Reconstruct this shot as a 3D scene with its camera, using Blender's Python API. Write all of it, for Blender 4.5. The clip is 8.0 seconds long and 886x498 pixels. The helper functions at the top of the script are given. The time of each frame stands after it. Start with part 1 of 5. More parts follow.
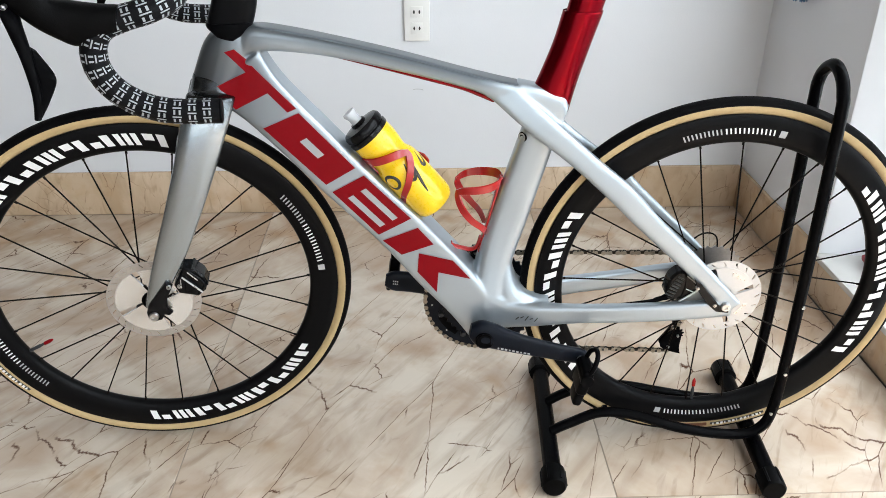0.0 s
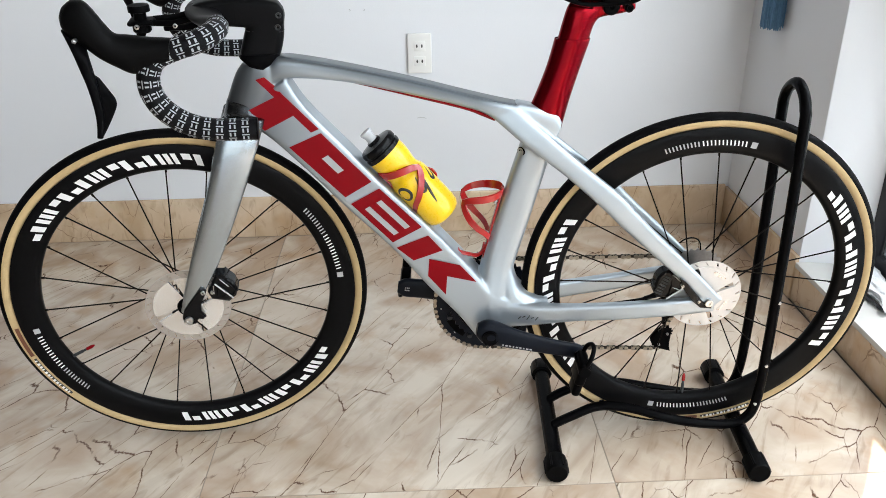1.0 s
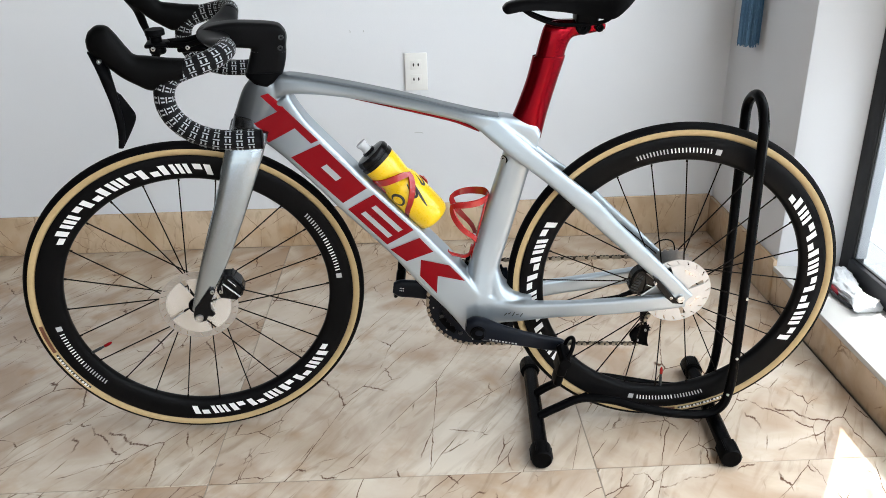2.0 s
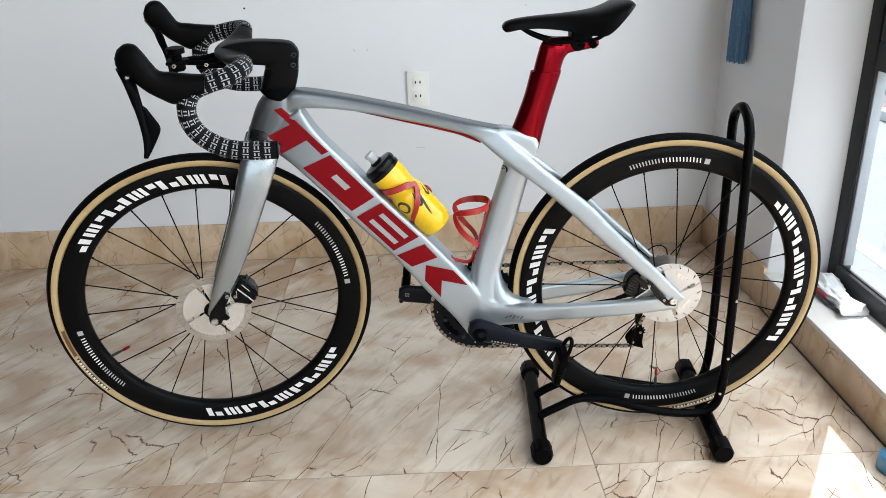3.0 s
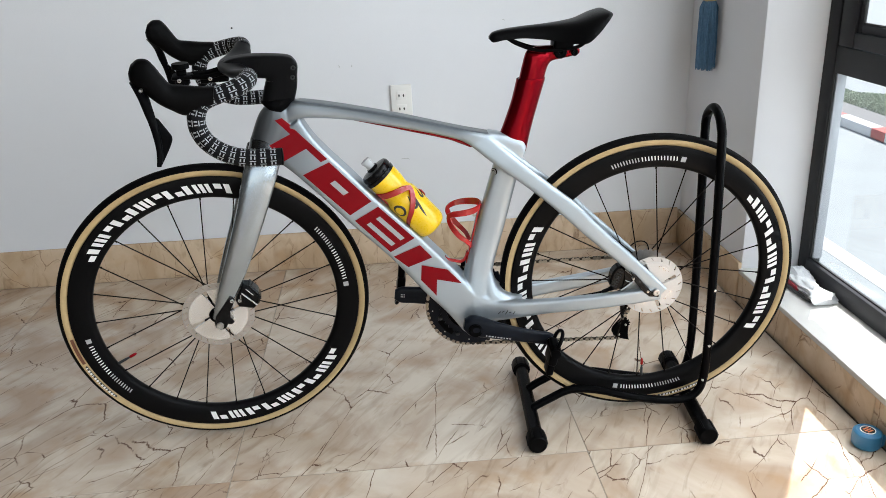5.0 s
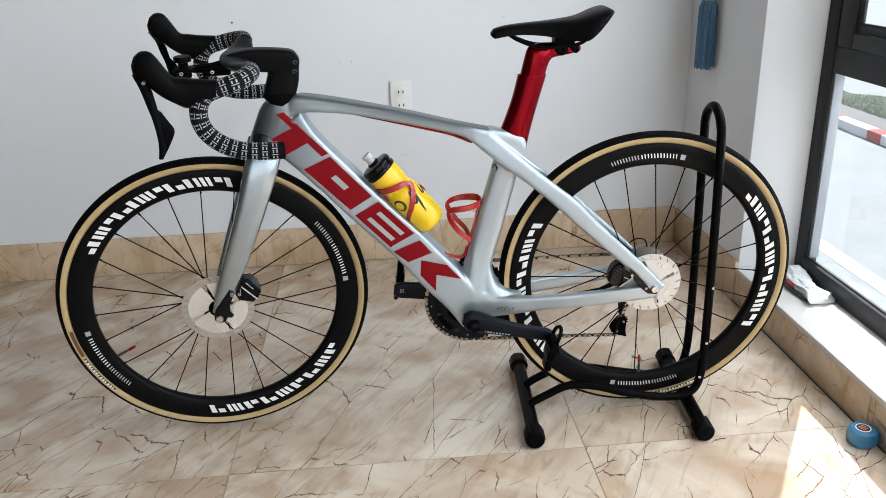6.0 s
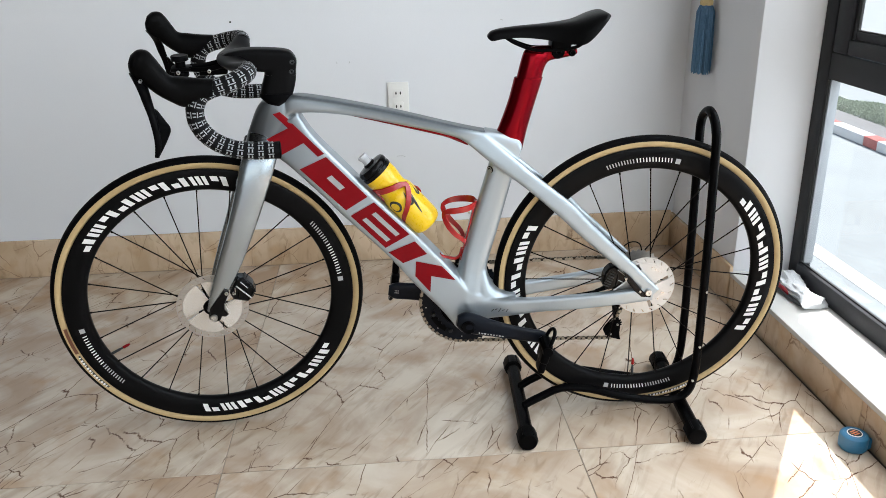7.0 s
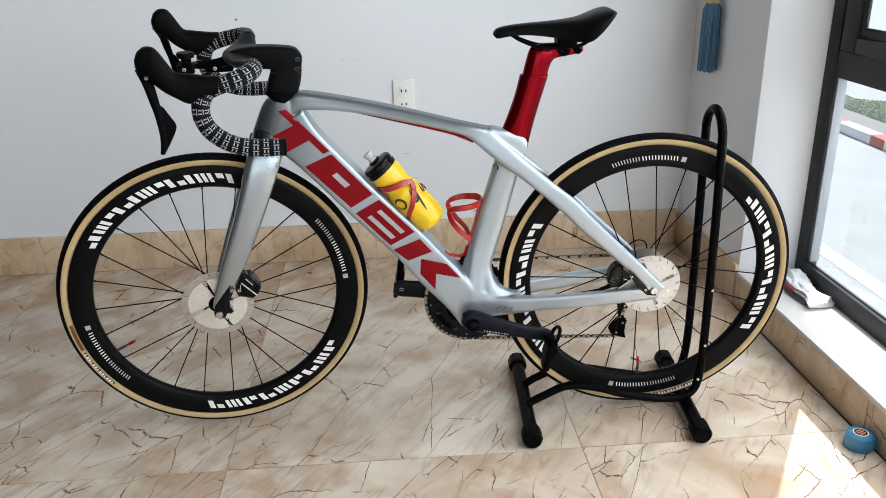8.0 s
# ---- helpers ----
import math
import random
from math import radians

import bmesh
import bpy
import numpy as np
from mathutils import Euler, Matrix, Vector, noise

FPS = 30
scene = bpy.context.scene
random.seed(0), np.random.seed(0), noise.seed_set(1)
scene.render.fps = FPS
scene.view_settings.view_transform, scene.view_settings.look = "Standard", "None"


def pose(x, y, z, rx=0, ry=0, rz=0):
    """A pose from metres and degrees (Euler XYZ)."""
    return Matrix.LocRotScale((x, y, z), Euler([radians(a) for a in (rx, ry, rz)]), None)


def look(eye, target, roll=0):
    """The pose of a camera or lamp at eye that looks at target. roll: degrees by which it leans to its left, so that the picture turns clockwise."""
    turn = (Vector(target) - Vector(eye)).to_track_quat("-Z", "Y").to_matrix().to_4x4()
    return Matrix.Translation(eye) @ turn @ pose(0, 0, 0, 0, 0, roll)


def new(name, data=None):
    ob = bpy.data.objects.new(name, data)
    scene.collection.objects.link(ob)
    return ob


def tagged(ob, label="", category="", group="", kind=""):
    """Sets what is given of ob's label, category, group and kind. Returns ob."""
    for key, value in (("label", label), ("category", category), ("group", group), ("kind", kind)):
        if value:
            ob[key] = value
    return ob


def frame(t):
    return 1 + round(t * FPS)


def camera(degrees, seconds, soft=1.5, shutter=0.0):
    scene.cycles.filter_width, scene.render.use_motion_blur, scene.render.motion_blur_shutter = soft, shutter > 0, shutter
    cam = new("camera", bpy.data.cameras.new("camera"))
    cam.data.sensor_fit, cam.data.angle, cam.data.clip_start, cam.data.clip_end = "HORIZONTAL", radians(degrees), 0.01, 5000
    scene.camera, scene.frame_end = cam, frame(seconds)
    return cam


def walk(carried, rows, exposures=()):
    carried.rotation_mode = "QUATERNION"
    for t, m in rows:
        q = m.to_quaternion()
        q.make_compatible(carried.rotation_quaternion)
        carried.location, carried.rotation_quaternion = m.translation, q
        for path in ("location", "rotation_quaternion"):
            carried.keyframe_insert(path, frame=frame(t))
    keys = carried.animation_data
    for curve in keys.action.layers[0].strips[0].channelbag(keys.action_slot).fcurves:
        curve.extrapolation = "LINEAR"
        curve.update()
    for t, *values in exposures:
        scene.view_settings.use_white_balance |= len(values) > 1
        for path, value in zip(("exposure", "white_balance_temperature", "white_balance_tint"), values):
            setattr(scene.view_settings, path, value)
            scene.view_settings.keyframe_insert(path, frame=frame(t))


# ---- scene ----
cam = camera(58.2, 8.0, soft=0.55)
PATH = [
    (0, (-0.113, -1.195, 1.058), (-0.057, 0.572, 0.122), 0.0),
    (0.5, (-0.146, -1.283, 1.064), (-0.076, 0.505, 0.172), -0.3),
    (1, (-0.136, -1.342, 1.072), (-0.074, 0.465, 0.218), -0.9),
    (1.5, (-0.108, -1.409, 1.083), (-0.06, 0.408, 0.248), -1.4),
    (3, (-0.123, -1.552, 1.099), (-0.07, 0.294, 0.332), -1.7),
    (3.5, (-0.147, -1.589, 1.097), (-0.062, 0.259, 0.337), -1.9),
    (4, (-0.162, -1.62, 1.095), (-0.05, 0.235, 0.353), -2.3),
    (4.5, (-0.168, -1.635, 1.097), (-0.047, 0.225, 0.372), -2.7),
    (6, (-0.184, -1.65, 1.092), (-0.051, 0.207, 0.362), -2.0),
    (6.5, (-0.185, -1.651, 1.094), (-0.043, 0.205, 0.363), -1.6),
    (7, (-0.18, -1.654, 1.093), (-0.039, 0.204, 0.366), -1.3),
    (7.5, (-0.178, -1.653, 1.089), (-0.044, 0.205, 0.361), -1.3),
    (8, (-0.18, -1.654, 1.091), (-0.052, 0.203, 0.361), -1.3),
]
walk(cam, [(t, look(eye, target, roll)) for t, eye, target, roll in PATH], [(0, 1.17), (1.5, 1.10), (3, 0.96), (4.5, 0.85), (8, 0.86)])

# ---- world, sun, large lights ----
# sunlight enters through the window wall at x = 1.08, travelling towards -x, -y
SUN_EL, SUN_DIR = radians(61.5), (-0.547, -0.837)
world = bpy.data.worlds.new("world")
scene.world = world
world.use_nodes = True
wn = world.node_tree.nodes
sky = wn.new("ShaderNodeTexSky")
sky.sky_type, sky.sun_disc = "NISHITA", False
sky.sun_elevation = SUN_EL
sky.sun_rotation = math.atan2(-SUN_DIR[0], -SUN_DIR[1])
wn["Background"].inputs["Strength"].default_value = 0.10
world.node_tree.links.new(sky.outputs["Color"], wn["Background"].inputs["Color"])
sun = new("sun", bpy.data.lights.new("sun", "SUN"))
sun.data.energy, sun.data.angle, sun.data.color = 5.0, radians(0.3), (1.0, 0.98, 0.955)
drop = math.tan(SUN_EL)
sun.matrix_world = look((0, 0, 0), (SUN_DIR[0], SUN_DIR[1], -drop))


def window_light(name, eye, target, w, h, watts, col):
    ob = new(name, bpy.data.lights.new(name, "AREA"))
    ob.data.shape, ob.data.size, ob.data.size_y = "RECTANGLE", w, h
    ob.data.energy, ob.data.color = watts, col
    ob.matrix_world = look(eye, target)
    return ob


# window wall's daylight; an added fill lamp stands in the assumed shop front behind
window_light("window_daylight", (1.17, -2.75, 1.35), (0, -2.75, 0.95), 6.2, 2.1, 90, (0.905, 0.97, 1.0))
window_light("assumed_shopfront_fill", (-0.8, -6.4, 1.4), (-0.8, 0, 0.9), 3.2, 2.3, 12, (1.0, 0.93, 0.86))



# ---- materials ----
def mat(name, col, rough=0.5, metal=0.0, coat=0.0, vary=0.08, scale=30.0, bump=0.0, bscale=200.0, rvary=0.1, spec=0.5):
    m = bpy.data.materials.new(name)
    m.use_nodes = True
    nt = m.node_tree
    b = nt.nodes["Principled BSDF"]
    b.inputs["Metallic"].default_value = metal
    b.inputs["Coat Weight"].default_value = coat
    b.inputs["Coat Roughness"].default_value = 0.06
    b.inputs["Specular IOR Level"].default_value = spec
    tc = nt.nodes.new("ShaderNodeTexCoord")
    n1 = nt.nodes.new("ShaderNodeTexNoise")
    n1.inputs["Scale"].default_value, n1.inputs["Detail"].default_value = scale, 5
    nt.links.new(tc.outputs["Object"], n1.inputs["Vector"])
    mix = nt.nodes.new("ShaderNodeMix")
    mix.data_type = "RGBA"
    mix.inputs["A"].default_value = (*[c * (1 - vary) for c in col], 1)
    mix.inputs["B"].default_value = (*[min(1, c * (1 + vary)) for c in col], 1)
    nt.links.new(n1.outputs["Fac"], mix.inputs["Factor"])
    nt.links.new(mix.outputs["Result"], b.inputs["Base Color"])
    n2 = nt.nodes.new("ShaderNodeTexNoise")
    n2.inputs["Scale"].default_value, n2.inputs["Detail"].default_value = bscale, 3
    nt.links.new(tc.outputs["Object"], n2.inputs["Vector"])
    mr = nt.nodes.new("ShaderNodeMapRange")
    mr.inputs["To Min"].default_value = max(0.02, rough * (1 - rvary))
    mr.inputs["To Max"].default_value = min(1, rough * (1 + rvary))
    nt.links.new(n2.outputs["Fac"], mr.inputs["Value"])
    nt.links.new(mr.outputs["Result"], b.inputs["Roughness"])
    if bump:
        bp = nt.nodes.new("ShaderNodeBump")
        bp.inputs["Strength"].default_value, bp.inputs["Distance"].default_value = bump, 0.002
        nt.links.new(n2.outputs["Fac"], bp.inputs["Height"])
        nt.links.new(bp.outputs["Normal"], b.inputs["Normal"])
    return m


def glass_mat(name, tint=(1, 1, 1), rough=0.0, ior=1.45):
    m = bpy.data.materials.new(name)
    m.use_nodes = True
    b = m.node_tree.nodes["Principled BSDF"]
    b.inputs["Base Color"].default_value = (*tint, 1)
    b.inputs["Transmission Weight"].default_value = 1
    b.inputs["Roughness"].default_value, b.inputs["IOR"].default_value = rough, ior
    return m


def marble_mat(name, base, light, vein, rough=0.12, vein_amount=0.8):
    """Polished cream marble tile with brown cracks running aslant; each piece takes its own stretch of the pattern."""
    m = bpy.data.materials.new(name)
    m.use_nodes = True
    nt = m.node_tree
    nd, ln = nt.nodes, nt.links
    b = nd["Principled BSDF"]
    tc, oi = nd.new("ShaderNodeTexCoord"), nd.new("ShaderNodeObjectInfo")
    off = nd.new("ShaderNodeVectorMath")
    off.operation = "MULTIPLY_ADD"
    cb = nd.new("ShaderNodeCombineXYZ")
    for i, f in enumerate((17.3, 29.1, 11.7)):
        mm = nd.new("ShaderNodeMath")
        mm.operation = "MULTIPLY"
        mm.inputs[1].default_value = f
        ln.new(oi.outputs["Random"], mm.inputs[0])
        ln.new(mm.outputs[0], cb.inputs[i])
    off.inputs[1].default_value = (1, 1, 1)
    ln.new(tc.outputs["Object"], off.inputs[0])
    ln.new(cb.outputs[0], off.inputs[2])
    # clouds
    cl = nd.new("ShaderNodeTexNoise")
    cl.inputs["Scale"].default_value, cl.inputs["Detail"].default_value, cl.inputs["Distortion"].default_value = 4.5, 6, 0.8
    ln.new(off.outputs[0], cl.inputs["Vector"])
    ramp = nd.new("ShaderNodeValToRGB")
    ramp.color_ramp.elements[0].position, ramp.color_ramp.elements[1].position = 0.36, 0.66
    ramp.color_ramp.elements[0].color, ramp.color_ramp.elements[1].color = (*base, 1), (*light, 1)
    ln.new(cl.outputs["Fac"], ramp.inputs["Fac"])
    warm = nd.new("ShaderNodeTexNoise")
    warm.inputs["Scale"].default_value, warm.inputs["Detail"].default_value = 9, 4
    ln.new(off.outputs[0], warm.inputs["Vector"])
    wr = nd.new("ShaderNodeMapRange")
    wr.inputs["From Min"].default_value, wr.inputs["From Max"].default_value, wr.inputs["To Max"].default_value = 0.56, 0.75, 0.7
    ln.new(warm.outputs["Fac"], wr.inputs["Value"])
    mw = nd.new("ShaderNodeMix")
    mw.data_type = "RGBA"
    mw.inputs["B"].default_value = (base[0] * 0.98, base[1] * 0.84, base[2] * 0.66, 1)
    ln.new(wr.outputs[0], mw.inputs["Factor"])
    ln.new(ramp.outputs["Color"], mw.inputs["A"])
    # cracks: edges of stretched, jittered cells, kept in patches
    last = mw.outputs["Result"]
    for rot, sc, lo, hi, amount, dark in ((-52, 2.6, 0.50, 0.70, 0.38, 0.66), (-60, 7.0, 0.56, 0.72, 0.42, 0.55)):
        tn, mp = nd.new("ShaderNodeMapping"), nd.new("ShaderNodeMapping")
        tn.inputs["Rotation"].default_value = (0, 0, radians(rot))
        mp.inputs["Scale"].default_value = (1.0, 5.5, 2.0)
        st = nd.new("ShaderNodeTexNoise")
        st.inputs["Scale"].default_value, st.inputs["Detail"].default_value, st.inputs["Distortion"].default_value = sc, 7, 1.2
        sr = nd.new("ShaderNodeMapRange")
        sr.inputs["From Min"].default_value, sr.inputs["From Max"].default_value, sr.inputs["To Max"].default_value = lo, hi, amount
        sx = nd.new("ShaderNodeMix")
        sx.data_type = "RGBA"
        sx.inputs["B"].default_value = (base[0] * dark, base[1] * dark * 0.88, base[2] * dark * 0.76, 1)
        ln.new(off.outputs[0], tn.inputs["Vector"])
        ln.new(tn.outputs[0], mp.inputs["Vector"])
        ln.new(mp.outputs[0], st.inputs["Vector"])
        ln.new(st.outputs["Fac"], sr.inputs["Value"])
        ln.new(sr.outputs[0], sx.inputs["Factor"])
        ln.new(last, sx.inputs["A"])
        last = sx.outputs["Result"]
    for k, (rot, sx, sy, sc, thick, gate) in enumerate(((-58, 1.0, 2.6, 3.0, 0.0052, 0.492), (-48, 1.0, 2.2, 6.0, 0.0070, 0.535), (-66, 1.0, 3.4, 1.7, 0.0030, 0.45))):
        mp = nd.new("ShaderNodeMapping")
        tn = nd.new("ShaderNodeMapping")
        tn.inputs["Rotation"].default_value = (0, 0, radians(rot))
        ln.new(off.outputs[0], tn.inputs["Vector"])
        mp.inputs["Scale"].default_value = (sx, sy, 1.6)
        mp.inputs["Location"].default_value = (k * 3.7, k * 1.9, 0)
        ln.new(tn.outputs[0], mp.inputs["Vector"])
        wob = nd.new("ShaderNodeTexNoise")
        wob.inputs["Scale"].default_value, wob.inputs["Detail"].default_value, wob.inputs["Roughness"].default_value = 9, 5, 0.6
        ln.new(mp.outputs[0], wob.inputs["Vector"])
        ad = nd.new("ShaderNodeVectorMath")
        ad.operation = "MULTIPLY_ADD"
        ad.inputs[1].default_value = (0.045, 0.045, 0.045)
        ln.new(wob.outputs["Color"], ad.inputs[0])
        ln.new(mp.outputs[0], ad.inputs[2])
        vo = nd.new("ShaderNodeTexVoronoi")
        vo.feature = "DISTANCE_TO_EDGE"
        vo.inputs["Scale"].default_value = sc
        ln.new(ad.outputs[0], vo.inputs["Vector"])
        le = nd.new("ShaderNodeMapRange")
        le.inputs["From Min"].default_value, le.inputs["From Max"].default_value = thick * 0.4, thick * 1.8
        le.inputs["To Min"].default_value, le.inputs["To Max"].default_value = 1, 0
        ln.new(vo.outputs["Distance"], le.inputs["Value"])
        gt = nd.new("ShaderNodeTexNoise")
        gt.inputs["Scale"].default_value, gt.inputs["Detail"].default_value = 5.5, 3
        ln.new(mp.outputs[0], gt.inputs["Vector"])
        gr = nd.new("ShaderNodeMapRange")
        gr.inputs["From Min"].default_value, gr.inputs["From Max"].default_value, gr.inputs["To Max"].default_value = gate, gate + 0.09, vein_amount
        ln.new(gt.outputs["Fac"], gr.inputs["Value"])
        mu = nd.new("ShaderNodeMath")
        mu.operation = "MULTIPLY"
        ln.new(le.outputs[0], mu.inputs[0])
        ln.new(gr.outputs[0], mu.inputs[1])
        mx = nd.new("ShaderNodeMix")
        mx.data_type = "RGBA"
        mx.inputs["B"].default_value = (*vein, 1)
        ln.new(mu.outputs[0], mx.inputs["Factor"])
        ln.new(last, mx.inputs["A"])
        last = mx.outputs["Result"]
    ln.new(last, b.inputs["Base Color"])
    b.inputs["Roughness"].default_value = rough
    sm = nd.new("ShaderNodeTexNoise")
    sm.inputs["Scale"].default_value, sm.inputs["Detail"].default_value = 6, 6
    ln.new(tc.outputs["Object"], sm.inputs["Vector"])
    rr = nd.new("ShaderNodeMapRange")
    rr.inputs["To Min"].default_value, rr.inputs["To Max"].default_value = rough * 0.6, rough * 1.8
    ln.new(sm.outputs["Fac"], rr.inputs["Value"])
    ln.new(rr.outputs[0], b.inputs["Roughness"])
    return m


M_WALL = mat("white_wall_paint", (0.752, 0.772, 0.808), 0.75, vary=0.025, scale=3, bump=0.12, bscale=350)
# for out-of-view walls: a dim room's shade is put into this colour
M_FAR = mat("unseen_dark_wall_paint", (0.12, 0.11, 0.10), 0.8, vary=0.05, scale=2)
# unseen ceiling and end walls: tones chosen for the bounce light they give
M_CEIL = mat("ceiling_paint", (0.30, 0.27, 0.24), 0.85, vary=0.02)
M_DIM = mat("unseen_grey_wall_paint", (0.38, 0.355, 0.33), 0.8, vary=0.05, scale=2)
M_FLOOR = marble_mat("floor_marble", (0.414, 0.303, 0.217), (0.626, 0.556, 0.466), (0.105, 0.052, 0.030), vein_amount=1.0)
M_BASE = marble_mat("baseboard_marble", (0.505, 0.368, 0.238), (0.665, 0.520, 0.378), (0.16, 0.082, 0.045), 0.18, 0.6)
M_SILL = mat("sill_stone", (0.60, 0.60, 0.58), 0.25, vary=0.10, scale=9)
M_GROUT = mat("grout", (0.30, 0.25, 0.20), 0.9, vary=0.2)
M_JOINT = mat("dark_brown_joint", (0.05, 0.035, 0.025), 0.9, vary=0.3)
M_ALU = mat("charcoal_aluminium", (0.017, 0.018, 0.021), 0.5, spec=0.2, vary=0.1, bump=0.05, bscale=900)
M_GASKET = mat("rubber_gasket", (0.012, 0.012, 0.012), 0.7)
M_PANE = glass_mat("window_glass")
M_PLAST_W = mat("white_plastic", (0.82, 0.82, 0.80), 0.35, vary=0.02)
M_DARK = mat("dark_slot", (0.03, 0.03, 0.03), 0.6)
M_FRAME = mat("silver_metallic_paint", (0.405, 0.460, 0.508), 0.35, 0.76, 0.2, vary=0.03, scale=900, bscale=1500, rvary=0.15)
# the frame's paint fades to dark grey round the head tube
nt = M_FRAME.node_tree
fade_pos, fade_xyz, fade = nt.nodes.new("ShaderNodeTexCoord"), nt.nodes.new("ShaderNodeSeparateXYZ"), nt.nodes.new("ShaderNodeMapRange")
fade.interpolation_type = "SMOOTHSTEP"
fade.inputs["From Min"].default_value, fade.inputs["From Max"].default_value = -0.475, -0.27
fade_mix = nt.nodes.new("ShaderNodeMix")
fade_mix.data_type = "RGBA"
fade_mix.inputs["A"].default_value = (0.05, 0.055, 0.06, 1)
nt.links.new(fade_pos.outputs["Object"], fade_xyz.inputs[0])
nt.links.new(fade_xyz.outputs["X"], fade.inputs["Value"])
nt.links.new(fade.outputs[0], fade_mix.inputs["Factor"])
nt.links.new(nt.nodes["Principled BSDF"].inputs["Base Color"].links[0].from_socket, fade_mix.inputs["B"])
nt.links.new(fade_mix.outputs["Result"], nt.nodes["Principled BSDF"].inputs["Base Color"])
# silver darkens to slate towards the top tube's upper edge
slate_line = nt.nodes.new("ShaderNodeVectorMath")
slate_line.operation = "DOT_PRODUCT"
slate_line.inputs[1].default_value = (0.248, 0, 1)
slate_fac, slate_end, slate_mul = nt.nodes.new("ShaderNodeMapRange"), nt.nodes.new("ShaderNodeMapRange"), nt.nodes.new("ShaderNodeMath")
slate_fac.interpolation_type = slate_end.interpolation_type = "SMOOTHSTEP"
slate_fac.inputs["From Min"].default_value, slate_fac.inputs["From Max"].default_value = 0.697, 0.722
slate_end.inputs["From Min"].default_value, slate_end.inputs["From Max"].default_value = 0.045, -0.03
slate_mul.operation = "MULTIPLY"
slate_mix = nt.nodes.new("ShaderNodeMix")
slate_mix.data_type = "RGBA"
slate_mix.inputs["B"].default_value = (0.09, 0.105, 0.12, 1)
nt.links.new(fade_pos.outputs["Object"], slate_line.inputs[0])
nt.links.new(slate_line.outputs["Value"], slate_fac.inputs["Value"])
nt.links.new(fade_xyz.outputs["X"], slate_end.inputs["Value"])
nt.links.new(slate_fac.outputs[0], slate_mul.inputs[0])
nt.links.new(slate_end.outputs[0], slate_mul.inputs[1])
nt.links.new(slate_mul.outputs[0], slate_mix.inputs["Factor"])
nt.links.new(fade_mix.outputs["Result"], slate_mix.inputs["A"])
nt.links.new(slate_mix.outputs["Result"], nt.nodes["Principled BSDF"].inputs["Base Color"])
M_SLATE = mat("dark_slate_metallic", (0.12, 0.14, 0.16), 0.36, 0.75, 0.25, vary=0.03, scale=900, bscale=1500)
M_STEM = mat("satin_stem_paint", (0.004, 0.004, 0.0045), 0.38, vary=0.15, spec=0.05, scale=150, bscale=600)
M_FORK = mat("silver_fork_paint", (0.41, 0.465, 0.51), 0.24, 0.95, 0.2, vary=0.03, scale=900, bscale=1500, rvary=0.15)
nt = M_FORK.node_tree
crown_pos, crown_xyz, crown = nt.nodes.new("ShaderNodeTexCoord"), nt.nodes.new("ShaderNodeSeparateXYZ"), nt.nodes.new("ShaderNodeMapRange")
crown.inputs["From Min"].default_value, crown.inputs["From Max"].default_value = 0.672, 0.70
crown_mix = nt.nodes.new("ShaderNodeMix")
crown_mix.data_type = "RGBA"
crown_mix.inputs["B"].default_value = (0.06, 0.065, 0.07, 1)
nt.links.new(crown_pos.outputs["Object"], crown_xyz.inputs[0])
nt.links.new(crown_xyz.outputs["Z"], crown.inputs["Value"])
nt.links.new(crown.outputs[0], crown_mix.inputs["Factor"])
nt.links.new(nt.nodes["Principled BSDF"].inputs["Base Color"].links[0].from_socket, crown_mix.inputs["A"])
nt.links.new(crown_mix.outputs["Result"], nt.nodes["Principled BSDF"].inputs["Base Color"])
M_RED = mat("deep_red_gloss_paint", (0.22, 0.0015, 0.006), 0.36, 0.25, 0.2, spec=0.08, vary=0.06, scale=400)
M_CANDY = mat("candy_red_metallic_paint", (0.22, 0.0022, 0.008), 0.2, 0.92, 0.10, spec=0.08, vary=0.02, scale=40, bscale=15)
M_REDP = mat("red_plastic", (0.36, 0.007, 0.008), 0.24, 0, 0.5, vary=0.05)
M_CARBON = mat("satin_black_carbon", (0.003, 0.003, 0.0034), 0.36, vary=0.2, spec=0.08, scale=200, bscale=700)
M_BLACK = mat("black_composite", (0.002, 0.002, 0.0024), 0.40, vary=0.2, spec=0.03, bump=0.05, bscale=500)
M_RUBBER = mat("black_rubber", (0.002, 0.002, 0.0022), 0.46, vary=0.25, spec=0.055, bump=0.2, bscale=900)
M_TREAD = mat("tyre_tread_rubber", (0.003, 0.003, 0.0034), 0.6, vary=0.25, spec=0.035, bump=0.4, bscale=700)
M_TAN = mat("tan_sidewall", (0.47, 0.34, 0.17), 0.6, vary=0.12, scale=120, bump=0.25, bscale=900)
M_GLOSS = mat("glossy_black_resin", (0.004, 0.004, 0.0045), 0.2, vary=0.2, spec=0.16, bscale=500)
M_STEEL = mat("brushed_steel", (0.60, 0.60, 0.60), 0.28, 1.0, vary=0.06, scale=300)
M_ALUM = mat("aluminium_and_lit_rotor", (0.60, 0.59, 0.58), 0.42, 0.45, vary=0.05, scale=200)
M_SPOKE = mat("black_spoke_steel", (0.006, 0.004, 0.003), 0.45, spec=0.06)
M_ROLLER = mat("dark_chain_roller", (0.015, 0.014, 0.012), 0.5)
M_INNER = mat("dark_inner_plate_steel", (0.045, 0.038, 0.030), 0.35, 1.0, vary=0.25, scale=300)
M_CHAIN = mat("oiled_chain_steel", (0.36, 0.32, 0.26), 0.30, 1.0, vary=0.25, scale=300)
